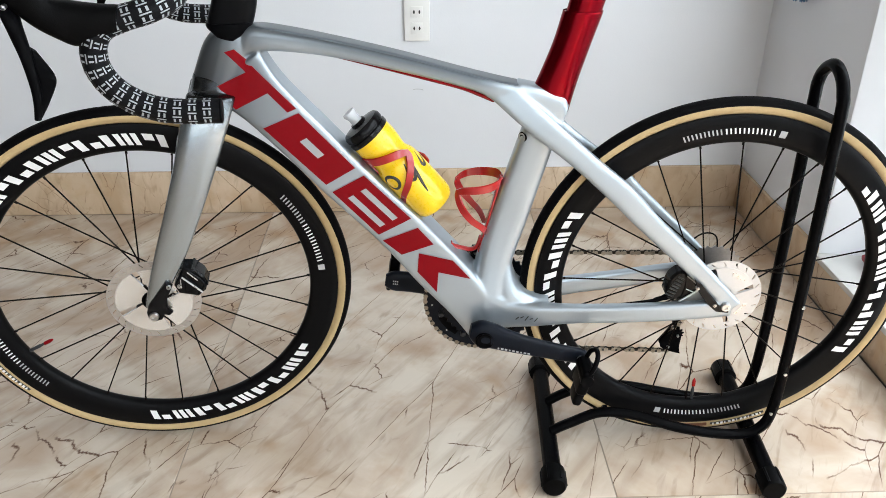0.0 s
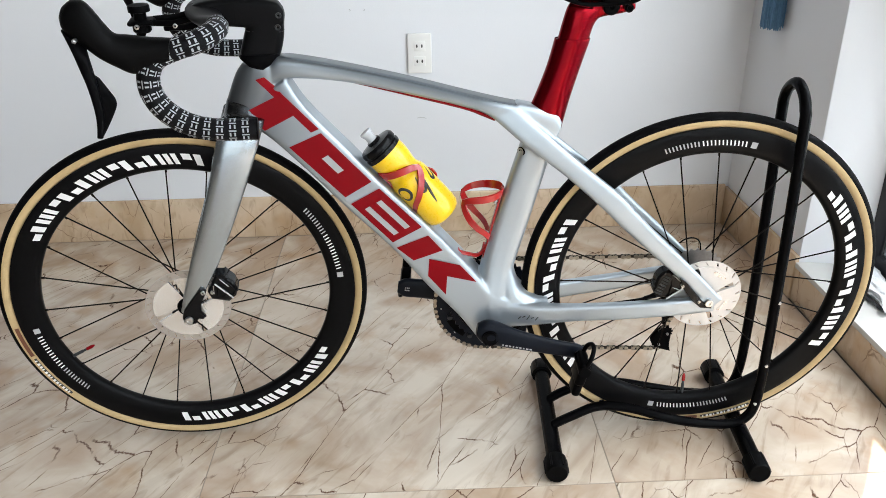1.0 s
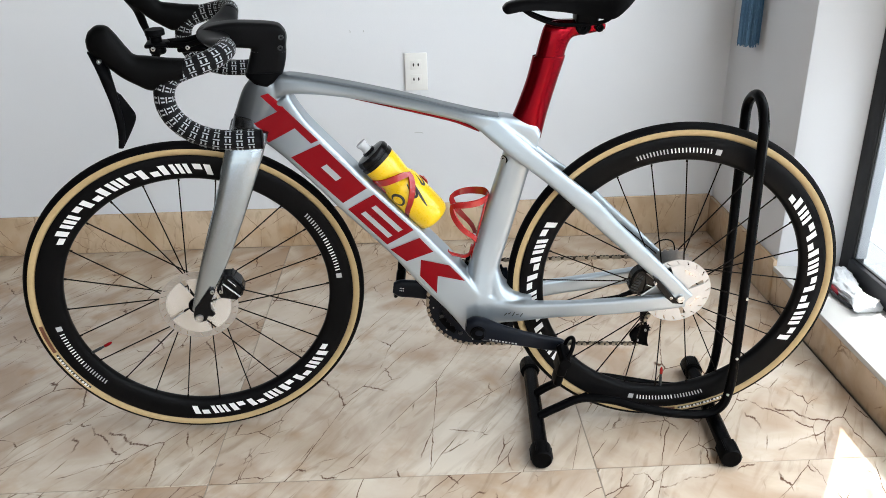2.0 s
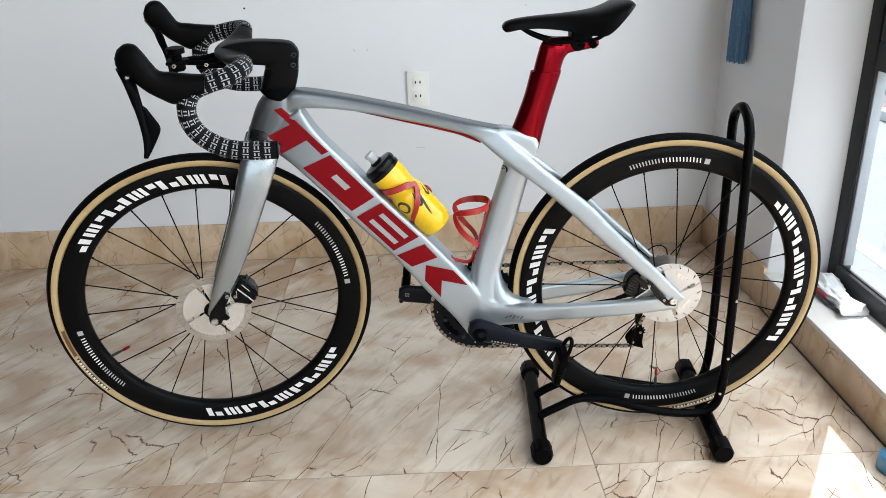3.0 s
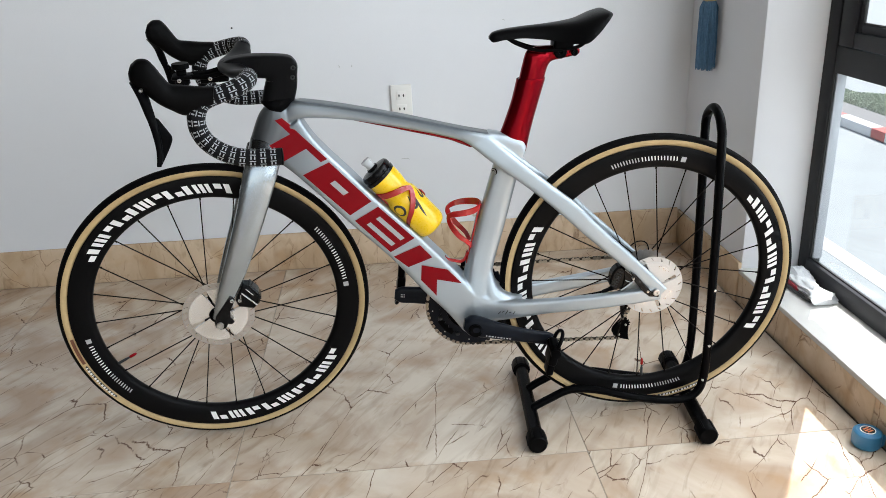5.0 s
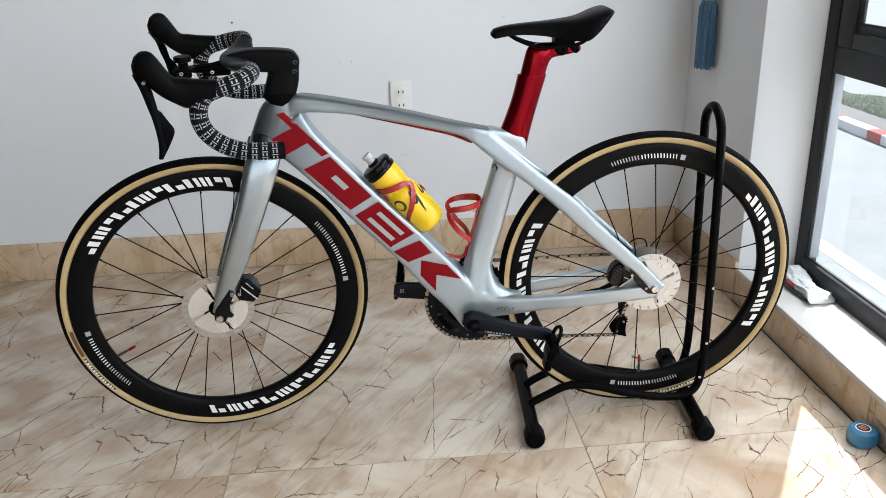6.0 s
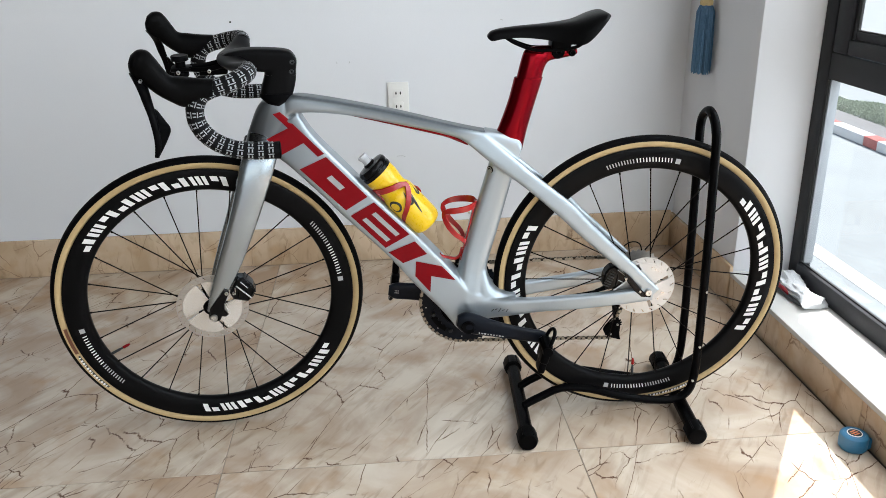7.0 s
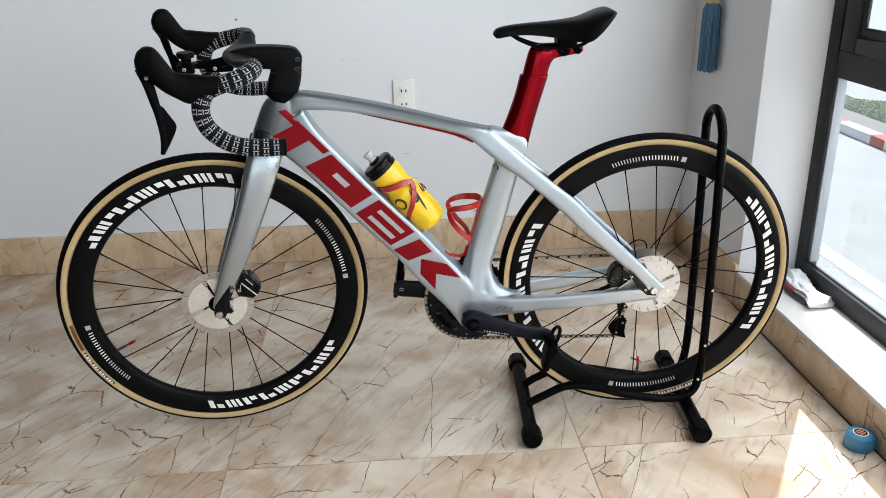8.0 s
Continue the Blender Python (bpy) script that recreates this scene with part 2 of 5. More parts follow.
M_CRANK = mat("dark_anodised_crank", (0.006, 0.008, 0.013), 0.3, 0.0, 0.0, spec=0.13, vary=0.15)
M_SPROCKET = mat("worn_sprocket_steel", (0.42, 0.41, 0.40), 0.35, 1.0, vary=0.2, scale=200)
M_WHITE = mat("white_print", (0.80, 0.80, 0.80), 0.5, vary=0.03)
M_GREYP = mat("grey_print", (0.42, 0.42, 0.43), 0.5, vary=0.05)
M_TAPE = mat("black_bar_tape", (0.004, 0.004, 0.005), 0.55, vary=0.3, spec=0.09, bump=0.3, bscale=600)
M_YELLOW = mat("yellow_bottle_plastic", (0.86, 0.56, 0.006), 0.28, 0, 0.4, vary=0.06, scale=20)
M_CLEAR = mat("milky_clear_plastic", (0.50, 0.52, 0.54), 0.25, vary=0.05)
M_STAND = mat("black_powder_coat", (0.002, 0.002, 0.0024), 0.26, vary=0.2, spec=0.045, bump=0.1, bscale=900)
M_BLUE = mat("blue_plastic", (0.035, 0.19, 0.36), 0.35, vary=0.08)
M_ORANGE = mat("orange_sticker", (0.75, 0.25, 0.10), 0.5)
M_TASSEL = mat("blue_yarn", (0.09, 0.19, 0.31), 0.85, vary=0.35, scale=150, bump=0.3)
M_CORD = mat("straw_cord", (0.55, 0.43, 0.22), 0.85, vary=0.2, scale=200)
M_BAG = mat("thin_white_plastic_bag", (0.66, 0.68, 0.70), 0.28, vary=0.06, scale=60)
M_BAGRED = mat("red_wrapper", (0.30, 0.018, 0.03), 0.45, vary=0.2)
M_ROAD = mat("pale_concrete_road", (0.255, 0.285, 0.29), 0.85, vary=0.12, scale=3, bump=0.2, bscale=60)
M_KERB_R = mat("red_kerb_paint", (0.42, 0.085, 0.07), 0.7, vary=0.15)
M_KERB_W = mat("white_kerb_paint", (0.62, 0.62, 0.61), 0.7, vary=0.08)
M_LEAF = mat("hedge_leaf", (0.40, 0.46, 0.34), 0.6, vary=0.4, scale=8)
M_PAVE = mat("shade_toned_paving", (0.17, 0.175, 0.175), 0.85, vary=0.12, scale=4)
M_SCUFF = mat("grey_scuff", (0.50, 0.51, 0.52), 0.8)
M_FACADE = mat("pale_facade_plaster", (0.62, 0.62, 0.60), 0.85, vary=0.08, scale=2)


# ---- mesh helpers ----
def part(name, bm, material, parent=None, label="", m=None, smooth=True):
    me = bpy.data.meshes.new(name)
    bmesh.ops.recalc_face_normals(bm, faces=bm.faces)
    bm.to_mesh(me)
    bm.free()
    for mm in (material if isinstance(material, (list, tuple)) else [material]):
        me.materials.append(mm)
    if smooth:
        me.shade_smooth()
        me.set_sharp_from_angle(angle=radians(38))
    ob = new(name, me)
    if parent:
        ob.parent = parent
    if m is not None:
        ob.matrix_basis = m
    if label:
        ob["label"] = label
    return ob


def thing(name, label, category, m=None, group="", kind=""):
    ob = tagged(new(name), label, category, group, kind)
    ob.empty_display_size = 0.05
    if m is not None:
        ob.matrix_basis = m
    return ob


def rbox(bm, c, size, bevel=0.0, m=None, seg=2):
    """A box with rounded edges."""
    mm = (m or Matrix()) @ Matrix.Translation(c) @ Matrix.Diagonal((*size, 1))
    r = bmesh.ops.create_cube(bm, size=1, matrix=mm)
    if bevel:
        es = list({e for v in r["verts"] for e in v.link_edges})
        bmesh.ops.bevel(bm, geom=es, offset=bevel, segments=seg, affect="EDGES", profile=0.5)


def box(name, lo, hi, material, parent=None, bevel=0.0, label="", m=None):
    bm = bmesh.new()
    c = [(a + b) / 2 for a, b in zip(lo, hi)]
    rbox(bm, c, [abs(b - a) for a, b in zip(lo, hi)], bevel)
    return part(name, bm, material, parent, label, m)


def catmull(pts, k=6):
    """A smooth line through the points, k steps a span; tuples of any length."""
    P = [np.array(p, float) for p in pts]
    P = [2 * P[0] - P[1]] + P + [2 * P[-1] - P[-2]]
    out = []
    for i in range(1, len(P) - 2):
        for j in range(k):
            u = j / k
            a, b, c, d = P[i - 1], P[i], P[i + 1], P[i + 2]
            out.append(0.5 * (2 * b + (c - a) * u + (2 * a - 5 * b + 4 * c - d) * u * u + (3 * b - a - 3 * c + d) * u ** 3))
    out.append(P[-2])
    return out


def loft(bm, rings, caps=True, closed=False):
    vs = [[bm.verts.new(p) for p in r] for r in rings]
    n = len(vs[0])
    pairs = list(zip(vs, vs[1:])) + ([(vs[-1], vs[0])] if closed else [])
    for a, b in pairs:
        for i in range(n):
            bm.faces.new((a[i], a[(i + 1) % n], b[(i + 1) % n], b[i]))
    if caps and not closed:
        bm.faces.new(vs[0])
        bm.faces.new(vs[-1])
    return vs


def path_frames(pts, closed=False):
    """For each point of a line: the point, its direction and two crosswise directions that do not twist."""
    P = [Vector(p[:3]) for p in pts]
    n = len(P)
    T = []
    for i in range(n):
        a = P[(i - 1) % n] if closed or i else P[i]
        b = P[(i + 1) % n] if closed or i < n - 1 else P[i]
        T.append((b - a).normalized())
    up = Vector((0, 0, 1)) if abs(T[0].z) < 0.9 else Vector((0, 1, 0))
    N = (up - T[0] * up.dot(T[0])).normalized()
    out = []
    for p, t in zip(P, T):
        N = (N - t * N.dot(t)).normalized()
        out.append((p, t, N, t.cross(N)))
    return out


def sweep(bm, pts, r, seg=12, closed=False, flat=1.0, caps=True):
    """A round bar along a line; r a number or one for each point; flat squeezes it across."""
    fr = path_frames(pts, closed)
    rs = r if isinstance(r, (list, tuple)) else [r] * len(fr)
    rings = [[p + nn * (rr * math.cos(2 * math.pi * i / seg)) + b * (rr * flat * math.sin(2 * math.pi * i / seg)) for i in range(seg)] for (p, t, nn, b), rr in zip(fr, rs)]
    loft(bm, rings, caps, closed)


def lathe(bm, prof, seg=48, c=(0, 0, 0), axis="Y", closed=False, mats=None):
    """Turns a profile of (radius, height) about an axis."""
    rings = []
    for i in range(seg):
        a = 2 * math.pi * i / seg
        ring = []
        for r, h in prof:
            u, v = r * math.cos(a), r * math.sin(a)
            ring.append(Vector(c) + (Vector((u, h, v)) if axis == "Y" else Vector((u, v, h))))
        rings.append([bm.verts.new(p) for p in ring])
    n = len(prof)
    for i in range(seg):
        a, b = rings[i], rings[(i + 1) % seg]
        for j in range(n if closed else n - 1):
            k = (j + 1) % n
            q = [a[j], b[j], b[k], a[k]]
            if prof[j][0] < 1e-6:
                q = [a[j], b[k], a[k]]
            elif prof[k][0] < 1e-6:
                q = [a[j], b[j], a[k]]
            try:
                f = bm.faces.new(q)
                if mats:
                    f.material_index = mats[j]
            except ValueError:
                pass
    bmesh.ops.remove_doubles(bm, verts=bm.verts, dist=1e-6)


def profile_tube(bm, pairs, k=5, n=22, power=2.4):
    """A tube from its side outline: rows of (x, z of one edge, x, z of the other, half width, y of its middle)."""
    rows = catmull([(*p, 0.0) if len(p) == 5 else p for p in pairs], k)
    rings = []
    for ax, az, bx, bz, w, y in rows:
        ring = []
        for i in range(n):
            a = 2 * math.pi * i / n
            c, s = math.cos(a), math.sin(a)
            u = math.copysign(abs(c) ** (2 / power), c)
            v = math.copysign(abs(s) ** (2 / power), s)
            ring.append((ax * (1 + u) / 2 + bx * (1 - u) / 2, y + w * v, az * (1 + u) / 2 + bz * (1 - u) / 2))
        rings.append(ring)
    loft(bm, rings)


def poly_block(bm, pts, y0, y1, bevel=0.002, smooth_k=0):
    """A side outline in x and z, given thickness between y0 and y1, its rims rounded."""
    if smooth_k:
        pts = [tuple(p) for p in catmull(list(pts) + [pts[0]], smooth_k)[:-1]]
    cx, cz = sum(p[0] for p in pts) / len(pts), sum(p[1] for p in pts) / len(pts)
    ins = [(cx + (x - cx) * (1 - bevel / max(1e-4, math.hypot(x - cx, z - cz))), cz + (z - cz) * (1 - bevel / max(1e-4, math.hypot(x - cx, z - cz)))) for x, z in pts]
    s = 1 if y1 > y0 else -1
    loft(bm, [[(x, y0, z) for x, z in ins], [(x, y0 + s * bevel, z) for x, z in pts], [(x, y1 - s * bevel, z) for x, z in pts], [(x, y1, z) for x, z in ins]])


def rod(bm, a, b, r, seg=12):
    sweep(bm, [a, b], r, seg)


# ---- the room ----
WALL_Y, SIDE_X, SILL_Z, PIER_Y, WIN_X = 1.075, 0.888, 0.112, 0.541, 1.045
RAIL_Z = SILL_Z + 0.057
JAMB_Y = 0.507
X_L, Y_B, CEIL_Z = -6.0, -6.6, 3.0
OUT_X = WIN_X + 0.065

box("wall_north", (X_L - 0.15, WALL_Y, -0.1), (OUT_X, WALL_Y + 0.2, CEIL_Z), M_WALL)["kind"] = "structure"
# out of view, coloured dark so glossy parts mirror a dim room
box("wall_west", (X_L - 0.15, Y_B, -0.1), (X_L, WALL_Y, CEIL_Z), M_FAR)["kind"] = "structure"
pier = bmesh.new()
loft(pier, [[(SIDE_X, WALL_Y, z), (SIDE_X, PIER_Y + 0.003, z), (SIDE_X + 0.003, PIER_Y, z), (OUT_X, JAMB_Y - 0.013, z), (OUT_X, WALL_Y, z)] for z in (-0.1, CEIL_Z)])
tagged(part("wall_east_pier", pier, M_WALL), "white painted wall pier beside the window", "wall", kind="structure")
box("wall_east_lintel", (WIN_X, -6.1, 2.45), (OUT_X, JAMB_Y, CEIL_Z), M_WALL)["kind"] = "structure"
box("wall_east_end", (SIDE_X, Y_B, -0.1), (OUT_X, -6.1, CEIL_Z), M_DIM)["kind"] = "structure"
box("wall_east_plinth", (SIDE_X + 0.012, -6.1, -0.1), (OUT_X, PIER_Y - 0.003, SILL_Z - 0.015), M_WALL)["kind"] = "structure"
box("ceiling", (X_L - 0.15, Y_B - 0.15, CEIL_Z), (OUT_X, WALL_Y + 0.2, CEIL_Z + 0.15), M_CEIL)["kind"] = "structure"
# assumed shop front behind, out of view: a wide opening with piers and lintel
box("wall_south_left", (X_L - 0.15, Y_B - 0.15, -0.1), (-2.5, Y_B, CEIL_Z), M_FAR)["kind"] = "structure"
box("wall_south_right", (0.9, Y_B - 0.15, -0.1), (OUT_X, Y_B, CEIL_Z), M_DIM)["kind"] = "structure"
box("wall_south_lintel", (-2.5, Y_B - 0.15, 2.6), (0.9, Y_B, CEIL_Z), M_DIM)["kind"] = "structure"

tagged(box("baseboard_north", (X_L, WALL_Y - 0.012, 0.0), (SIDE_X - 0.012, WALL_Y, 0.137), M_BASE, bevel=0.002), "beige veined marble skirting along the white wall", "baseboard", kind="structure")
tagged(box("baseboard_east", (SIDE_X - 0.012, PIER_Y, 0.0), (SIDE_X, WALL_Y, 0.128), M_BASE, bevel=0.002), "beige veined marble skirting on the wall pier", "baseboard", kind="structure")
riser = tagged(new("sill_riser"), "brown marble face of the low window sill", "sill", kind="structure")
for y0, y1 in ((-6.1, -3.783), (-3.78, -2.583), (-2.58, -1.383), (-1.38, -0.1805), (-0.1785, PIER_Y - 0.002)):
    box("riser_tile", (SIDE_X - 0.008, y0, 0.0), (SIDE_X + 0.012, y1, SILL_Z - 0.015), M_BASE, riser, bevel=0.0015)
tagged(box("window_sill", (SIDE_X - 0.011, -6.1, SILL_Z - 0.015), (WIN_X + 0.08, PIER_Y - 0.002, SILL_Z), M_SILL, bevel=0.002), "pale stone top of the low window sill", "sill", kind="structure")

# small marks on the wall
bm = bmesh.new()
lathe(bm, [(0, -0.003), (0.003, -0.003), (0.003, 0.001)], 10)
tagged(part("nail", bm, M_DARK, m=pose(-0.650, WALL_Y - 0.001, 0.8545)), "small dark nail head in the white wall", "nail")

# ---- window wall ----
M_OUTER = mat("grey_outer_frame", (0.24, 0.26, 0.28), 0.5, vary=0.06)
win = tagged(new("window_1"), "charcoal aluminium window with clear panes in the side wall", "window", kind="structure")


def frame_bar(lo, hi, name="window_frame", bevel=0.004):
    return box(name, lo, hi, M_ALU, win, bevel)


frame_bar((WIN_X, 0.452, SILL_Z), (WIN_X + 0.042, JAMB_Y, 2.45), "jamb")
frame_bar((WIN_X + 0.003, 0.4385, 0.785), (WIN_X + 0.057, 0.4515, 2.45), "jamb_stop")
frame_bar((WIN_X - 0.007, -6.1, SILL_Z), (WIN_X + 0.022, 0.4515, RAIL_Z), "bottom_rail")
frame_bar((WIN_X + 0.002, -6.1, 0.712), (WIN_X + 0.058, 0.4515, 0.7845), "transom")
frame_bar((WIN_X + 0.002, -6.1, 2.38), (WIN_X + 0.058, 0.438, 2.45), "top_rail")
for y in (-1.05, -2.5, -4.3):
    frame_bar((WIN_X + 0.001, y - 0.035, RAIL_Z), (WIN_X + 0.059, y + 0.035, 0.712), "mullion")
    frame_bar((WIN_X + 0.001, y - 0.035, 0.785), (WIN_X + 0.059, y + 0.035, 2.38), "mullion")
# opening sashes above the transom
for y0, y1 in ((-1.015, 0.438), (-2.465, -1.085), (-4.265, -2.535), (-6.1, -4.335)):
    a, b = WIN_X - 0.006, WIN_X + 0.014
    frame_bar((a, y1 - 0.070, 0.787), (b, y1 - 0.005, 2.376), "sash_stile")
    frame_bar((a + 0.008, y1 - 0.088, 0.826), (b, y1 - 0.0705, 2.345), "glazing_bead", 0.002)
    frame_bar((a + 0.008, y0 + 0.1, 0.8265), (b - 0.0005, y1 - 0.0885, 0.848), "glazing_bead", 0.002)
    frame_bar((a, y0 + 0.008, 0.787), (b, y0 + 0.10, 2.376), "sash_stile")
    frame_bar((a + 0.001, y0 + 0.10, 0.787), (b - 0.001, y1 - 0.0705, 0.826), "sash_rail")
    frame_bar((a + 0.001, y0 + 0.10, 2.31), (b - 0.001, y1 - 0.0705, 2.376), "sash_rail")
    p = box("pane", (WIN_X + 0.006, y0 + 0.095, 0.84), (WIN_X + 0.010, y1 - 0.080, 2.315), M_PANE, win)
    p.visible_shadow = False
    for nm, lo, hi in (("gasket", (WIN_X + 0.0035, y1 - 0.092, 0.848), (WIN_X + 0.012, y1 - 0.0885, 2.31)), ("gasket", (WIN_X + 0.0035, y0 + 0.1, 0.8485), (WIN_X + 0.012, y1 - 0.092, 0.853))):
        box(nm, lo, hi, M_GASKET, win)
for y0, y1 in ((-1.015, 0.4515), (-2.465, -1.085), (-4.265, -2.535), (-6.1, -4.335)):
    p = box("pane", (WIN_X + 0.007, y0, RAIL_Z), (WIN_X + 0.013, y1, 0.712), M_PANE, win)
    p.visible_shadow = False
    box("gasket", (WIN_X + 0.0045, y1 - 0.004, RAIL_Z), (WIN_X + 0.007, y1, 0.712), M_GASKET, win)
    box("gasket", (WIN_X + 0.0045, y0, RAIL_Z), (WIN_X + 0.007, y1 - 0.004, RAIL_Z + 0.004), M_GASKET, win)
# thin lining over the jamb's face, paler than the charcoal frame
box("outer_jamb", (WIN_X + 0.014, 0.445, RAIL_Z), (WIN_X + 0.041, 0.4515, 0.712), M_OUTER, win, 0.001)

# ---- outdoors ----
GZ = -0.9
gnd = bmesh.new()
bmesh.ops.create_grid(gnd, x_segments=2, y_segments=2, size=1500, matrix=Matrix.Translation((0, 0, GZ)))
tagged(part("ground", gnd, M_ROAD), "pale sunlit concrete road outside the window", "road", kind="structure")
box("building_base", (X_L - 0.15, Y_B - 0.15, GZ), (1.33, WALL_Y + 0.2, -0.1), M_WALL)["kind"] = "structure"
# the strip's dark grey carries the shadow of the verge planting
tagged(box("pavement", (4.70, -40, GZ + 0.003), (5.02, 60, GZ + 0.08), M_PAVE), "paved verge behind the painted kerb, darkened for planting shade", "pavement", kind="structure")
tagged(box("road_line", (2.62, -40, GZ), (2.74, 60, GZ + 0.004), M_KERB_W), "white painted line along the road", "road marking", kind="structure")
kerb = tagged(new("kerb"), "red and white painted kerb along the road", "kerb", kind="structure")
bm = bmesh.new()
rbox(bm, (0, 0, 0.05), (0.14, 0.22, 0.10), 0.012)
kb = part("kerb_stone", bm, M_KERB_R, kerb, m=pose(4.62, 5.56, GZ))
bm = bmesh.new()
rbox(bm, (0, 0, 0.05), (0.14, 0.62, 0.10), 0.012)
kw = part("kerb_stone", bm, M_KERB_W, kerb, m=pose(4.62, 5.985, GZ)).data
for i in range(-7, 15):
    if i:
        for data, y in ((kb.data, 5.56), (kw, 5.985)):
            o = new("kerb_stone", data)
            o.parent, o.matrix_basis = kerb, pose(4.62, y + 0.85 * i, GZ)


def hedge(x, y, w, l, h, n, seed):
    """A clipped hedge of many small leaves round a few twigs."""
    rnd = random.Random(seed)
    bm = bmesh.new()
    for _ in range(n):
        px, py = rnd.uniform(-w, w), rnd.uniform(-l, l)
        top = h * (0.75 + 0.25 * math.sin(py * 3.1 + seed) * math.cos(px * 4)) * (1 - 0.35 * (px / w) ** 2)
        pz = top * rnd.random() ** 0.5
        s = rnd.uniform(0.009, 0.019)
        q = Matrix.Translation((px, py, pz)) @ Euler((rnd.uniform(0, 6), rnd.uniform(0, 6), rnd.uniform(0, 6))).to_matrix().to_4x4()
        bm.faces.new([bm.verts.new(q @ Vector(v)) for v in ((-s, 0, 0), (0, -s * 0.5, 0), (s, 0, 0.01), (0, s * 0.5, 0))])
    ob = part("hedge", bm, M_LEAF, m=pose(x, y, GZ), smooth=False)
    return tagged(ob, "low green hedge along the far side of the road", "hedge", kind="stuff")


hedge(5.25, 9.0, 0.20, 4.0, 0.22, 34000, 3)
for i in range(3):
    bm = bmesh.new()
    rbox(bm, (0, 0, 3.0), (6, 9, 6.0), 0.02)
    b = part("house", bm, M_FACADE, m=pose(26 + 3 * i, 14 + 14 * i, GZ))
    tagged(b, "pale plastered house far across the road", "house")
    for wy in (-3, 0, 3):
        for wz in (1.6, 4.4):
            box("window", (-3.03, wy - 0.6, wz - 0.7), (-2.98, wy + 0.6, wz + 0.7), M_ALU, b)


# ---- the bicycle ----
BIKE = Matrix.Translation((-0.003, 0.0275, 0)) @ pose(0, 0, 0, 1.7, 0, -1.6)
bike = thing("road_bicycle", "silver and red carbon road bicycle held in a floor stand", "bicycle", BIKE)
HEAD = Vector((-0.405, 0, 0.74))
STEER = Matrix.Translation(HEAD) @ Matrix.Rotation(radians(9.5), 4, Vector((0.2924, 0, 0.9563))) @ Matrix.Translation(-HEAD)
REAR_HUB = Vector((0.4035, 0, 0.3490))
FRONT, REAR, BB = Vector((-0.574, 0, 0.344)), Vector((0.405, 0, 0.346)), Vector((0, 0, 0.279))


def blend_union(ob, voxel, rounds):
    rm = ob.modifiers.new("union", "REMESH")
    rm.mode, rm.voxel_size, rm.use_smooth_shade = "VOXEL", voxel, True
    sm = ob.modifiers.new("soften", "SMOOTH")
    sm.factor, sm.iterations = 0.5, rounds


# frame: one moulded shell
bm = bmesh.new()
profile_tube(bm, [(-0.372, 0.792, -0.375, 0.745, 0.021), (-0.346, 0.801, -0.345, 0.763, 0.023), (-0.25, 0.784, -0.25, 0.756, 0.02), (-0.14, 0.759, -0.14, 0.732, 0.018),
                  (-0.043, 0.733, -0.045, 0.708, 0.019), (0.02, 0.717, 0.0, 0.690, 0.0215), (0.09, 0.703, 0.06, 0.64, 0.020)], power=4.2)
profile_tube(bm, [(-0.418, 0.790, -0.360, 0.792, 0.024), (-0.432, 0.772, -0.355, 0.762, 0.026), (-0.449, 0.735, -0.365, 0.73, 0.026), (-0.464, 0.698, -0.385, 0.685, 0.028)])
profile_tube(bm, [(-0.345, 0.765, -0.45, 0.70, 0.024), (-0.315, 0.715, -0.39, 0.668, 0.026), (-0.25, 0.641, -0.318, 0.595, 0.028), (-0.196, 0.58, -0.262, 0.532, 0.029),
                  (-0.112, 0.492, -0.178, 0.443, 0.03), (-0.04, 0.41, -0.114, 0.363, 0.032), (0.0, 0.36, -0.062, 0.306, 0.037), (0.03, 0.32, -0.028, 0.26, 0.039)], power=9.0, n=40)
profile_tube(bm, [(0.060, 0.66, 0.119, 0.66, 0.018), (0.010, 0.492, 0.075, 0.492, 0.018), (-0.014, 0.402, 0.05, 0.402, 0.0255), (-0.024, 0.33, 0.042, 0.33, 0.039), (-0.015, 0.29, 0.04, 0.29, 0.040)], power=3.0)
lathe(bm, [(0, -0.038), (0.028, -0.038), (0.034, -0.033), (0.034, 0.033), (0.028, 0.038), (0, 0.038)], 32, BB)
profile_tube(bm, [(-0.035, 0.345, -0.03, 0.275, 0.028), (-0.005, 0.365, 0.0, 0.268, 0.038), (0.04, 0.348, 0.045, 0.272, 0.040), (0.078, 0.330, 0.08, 0.282, 0.038)], power=3.2)
profile_tube(bm, [(0.045, 0.716, 0.04, 0.68, 0.019), (0.08, 0.708, 0.065, 0.66, 0.0205), (0.114, 0.696, 0.095, 0.65, 0.020), (0.1245, 0.678, 0.112, 0.636, 0.018)], power=3.6)
profile_tube(bm, [(0.045, 0.420, 0.0, 0.36, 0.022), (0.050, 0.385, 0.01, 0.33, 0.031), (0.062, 0.355, 0.02, 0.29, 0.0385), (0.090, 0.336, 0.06, 0.285, 0.0400), (0.115, 0.331, 0.10, 0.295, 0.040)], power=3.0)
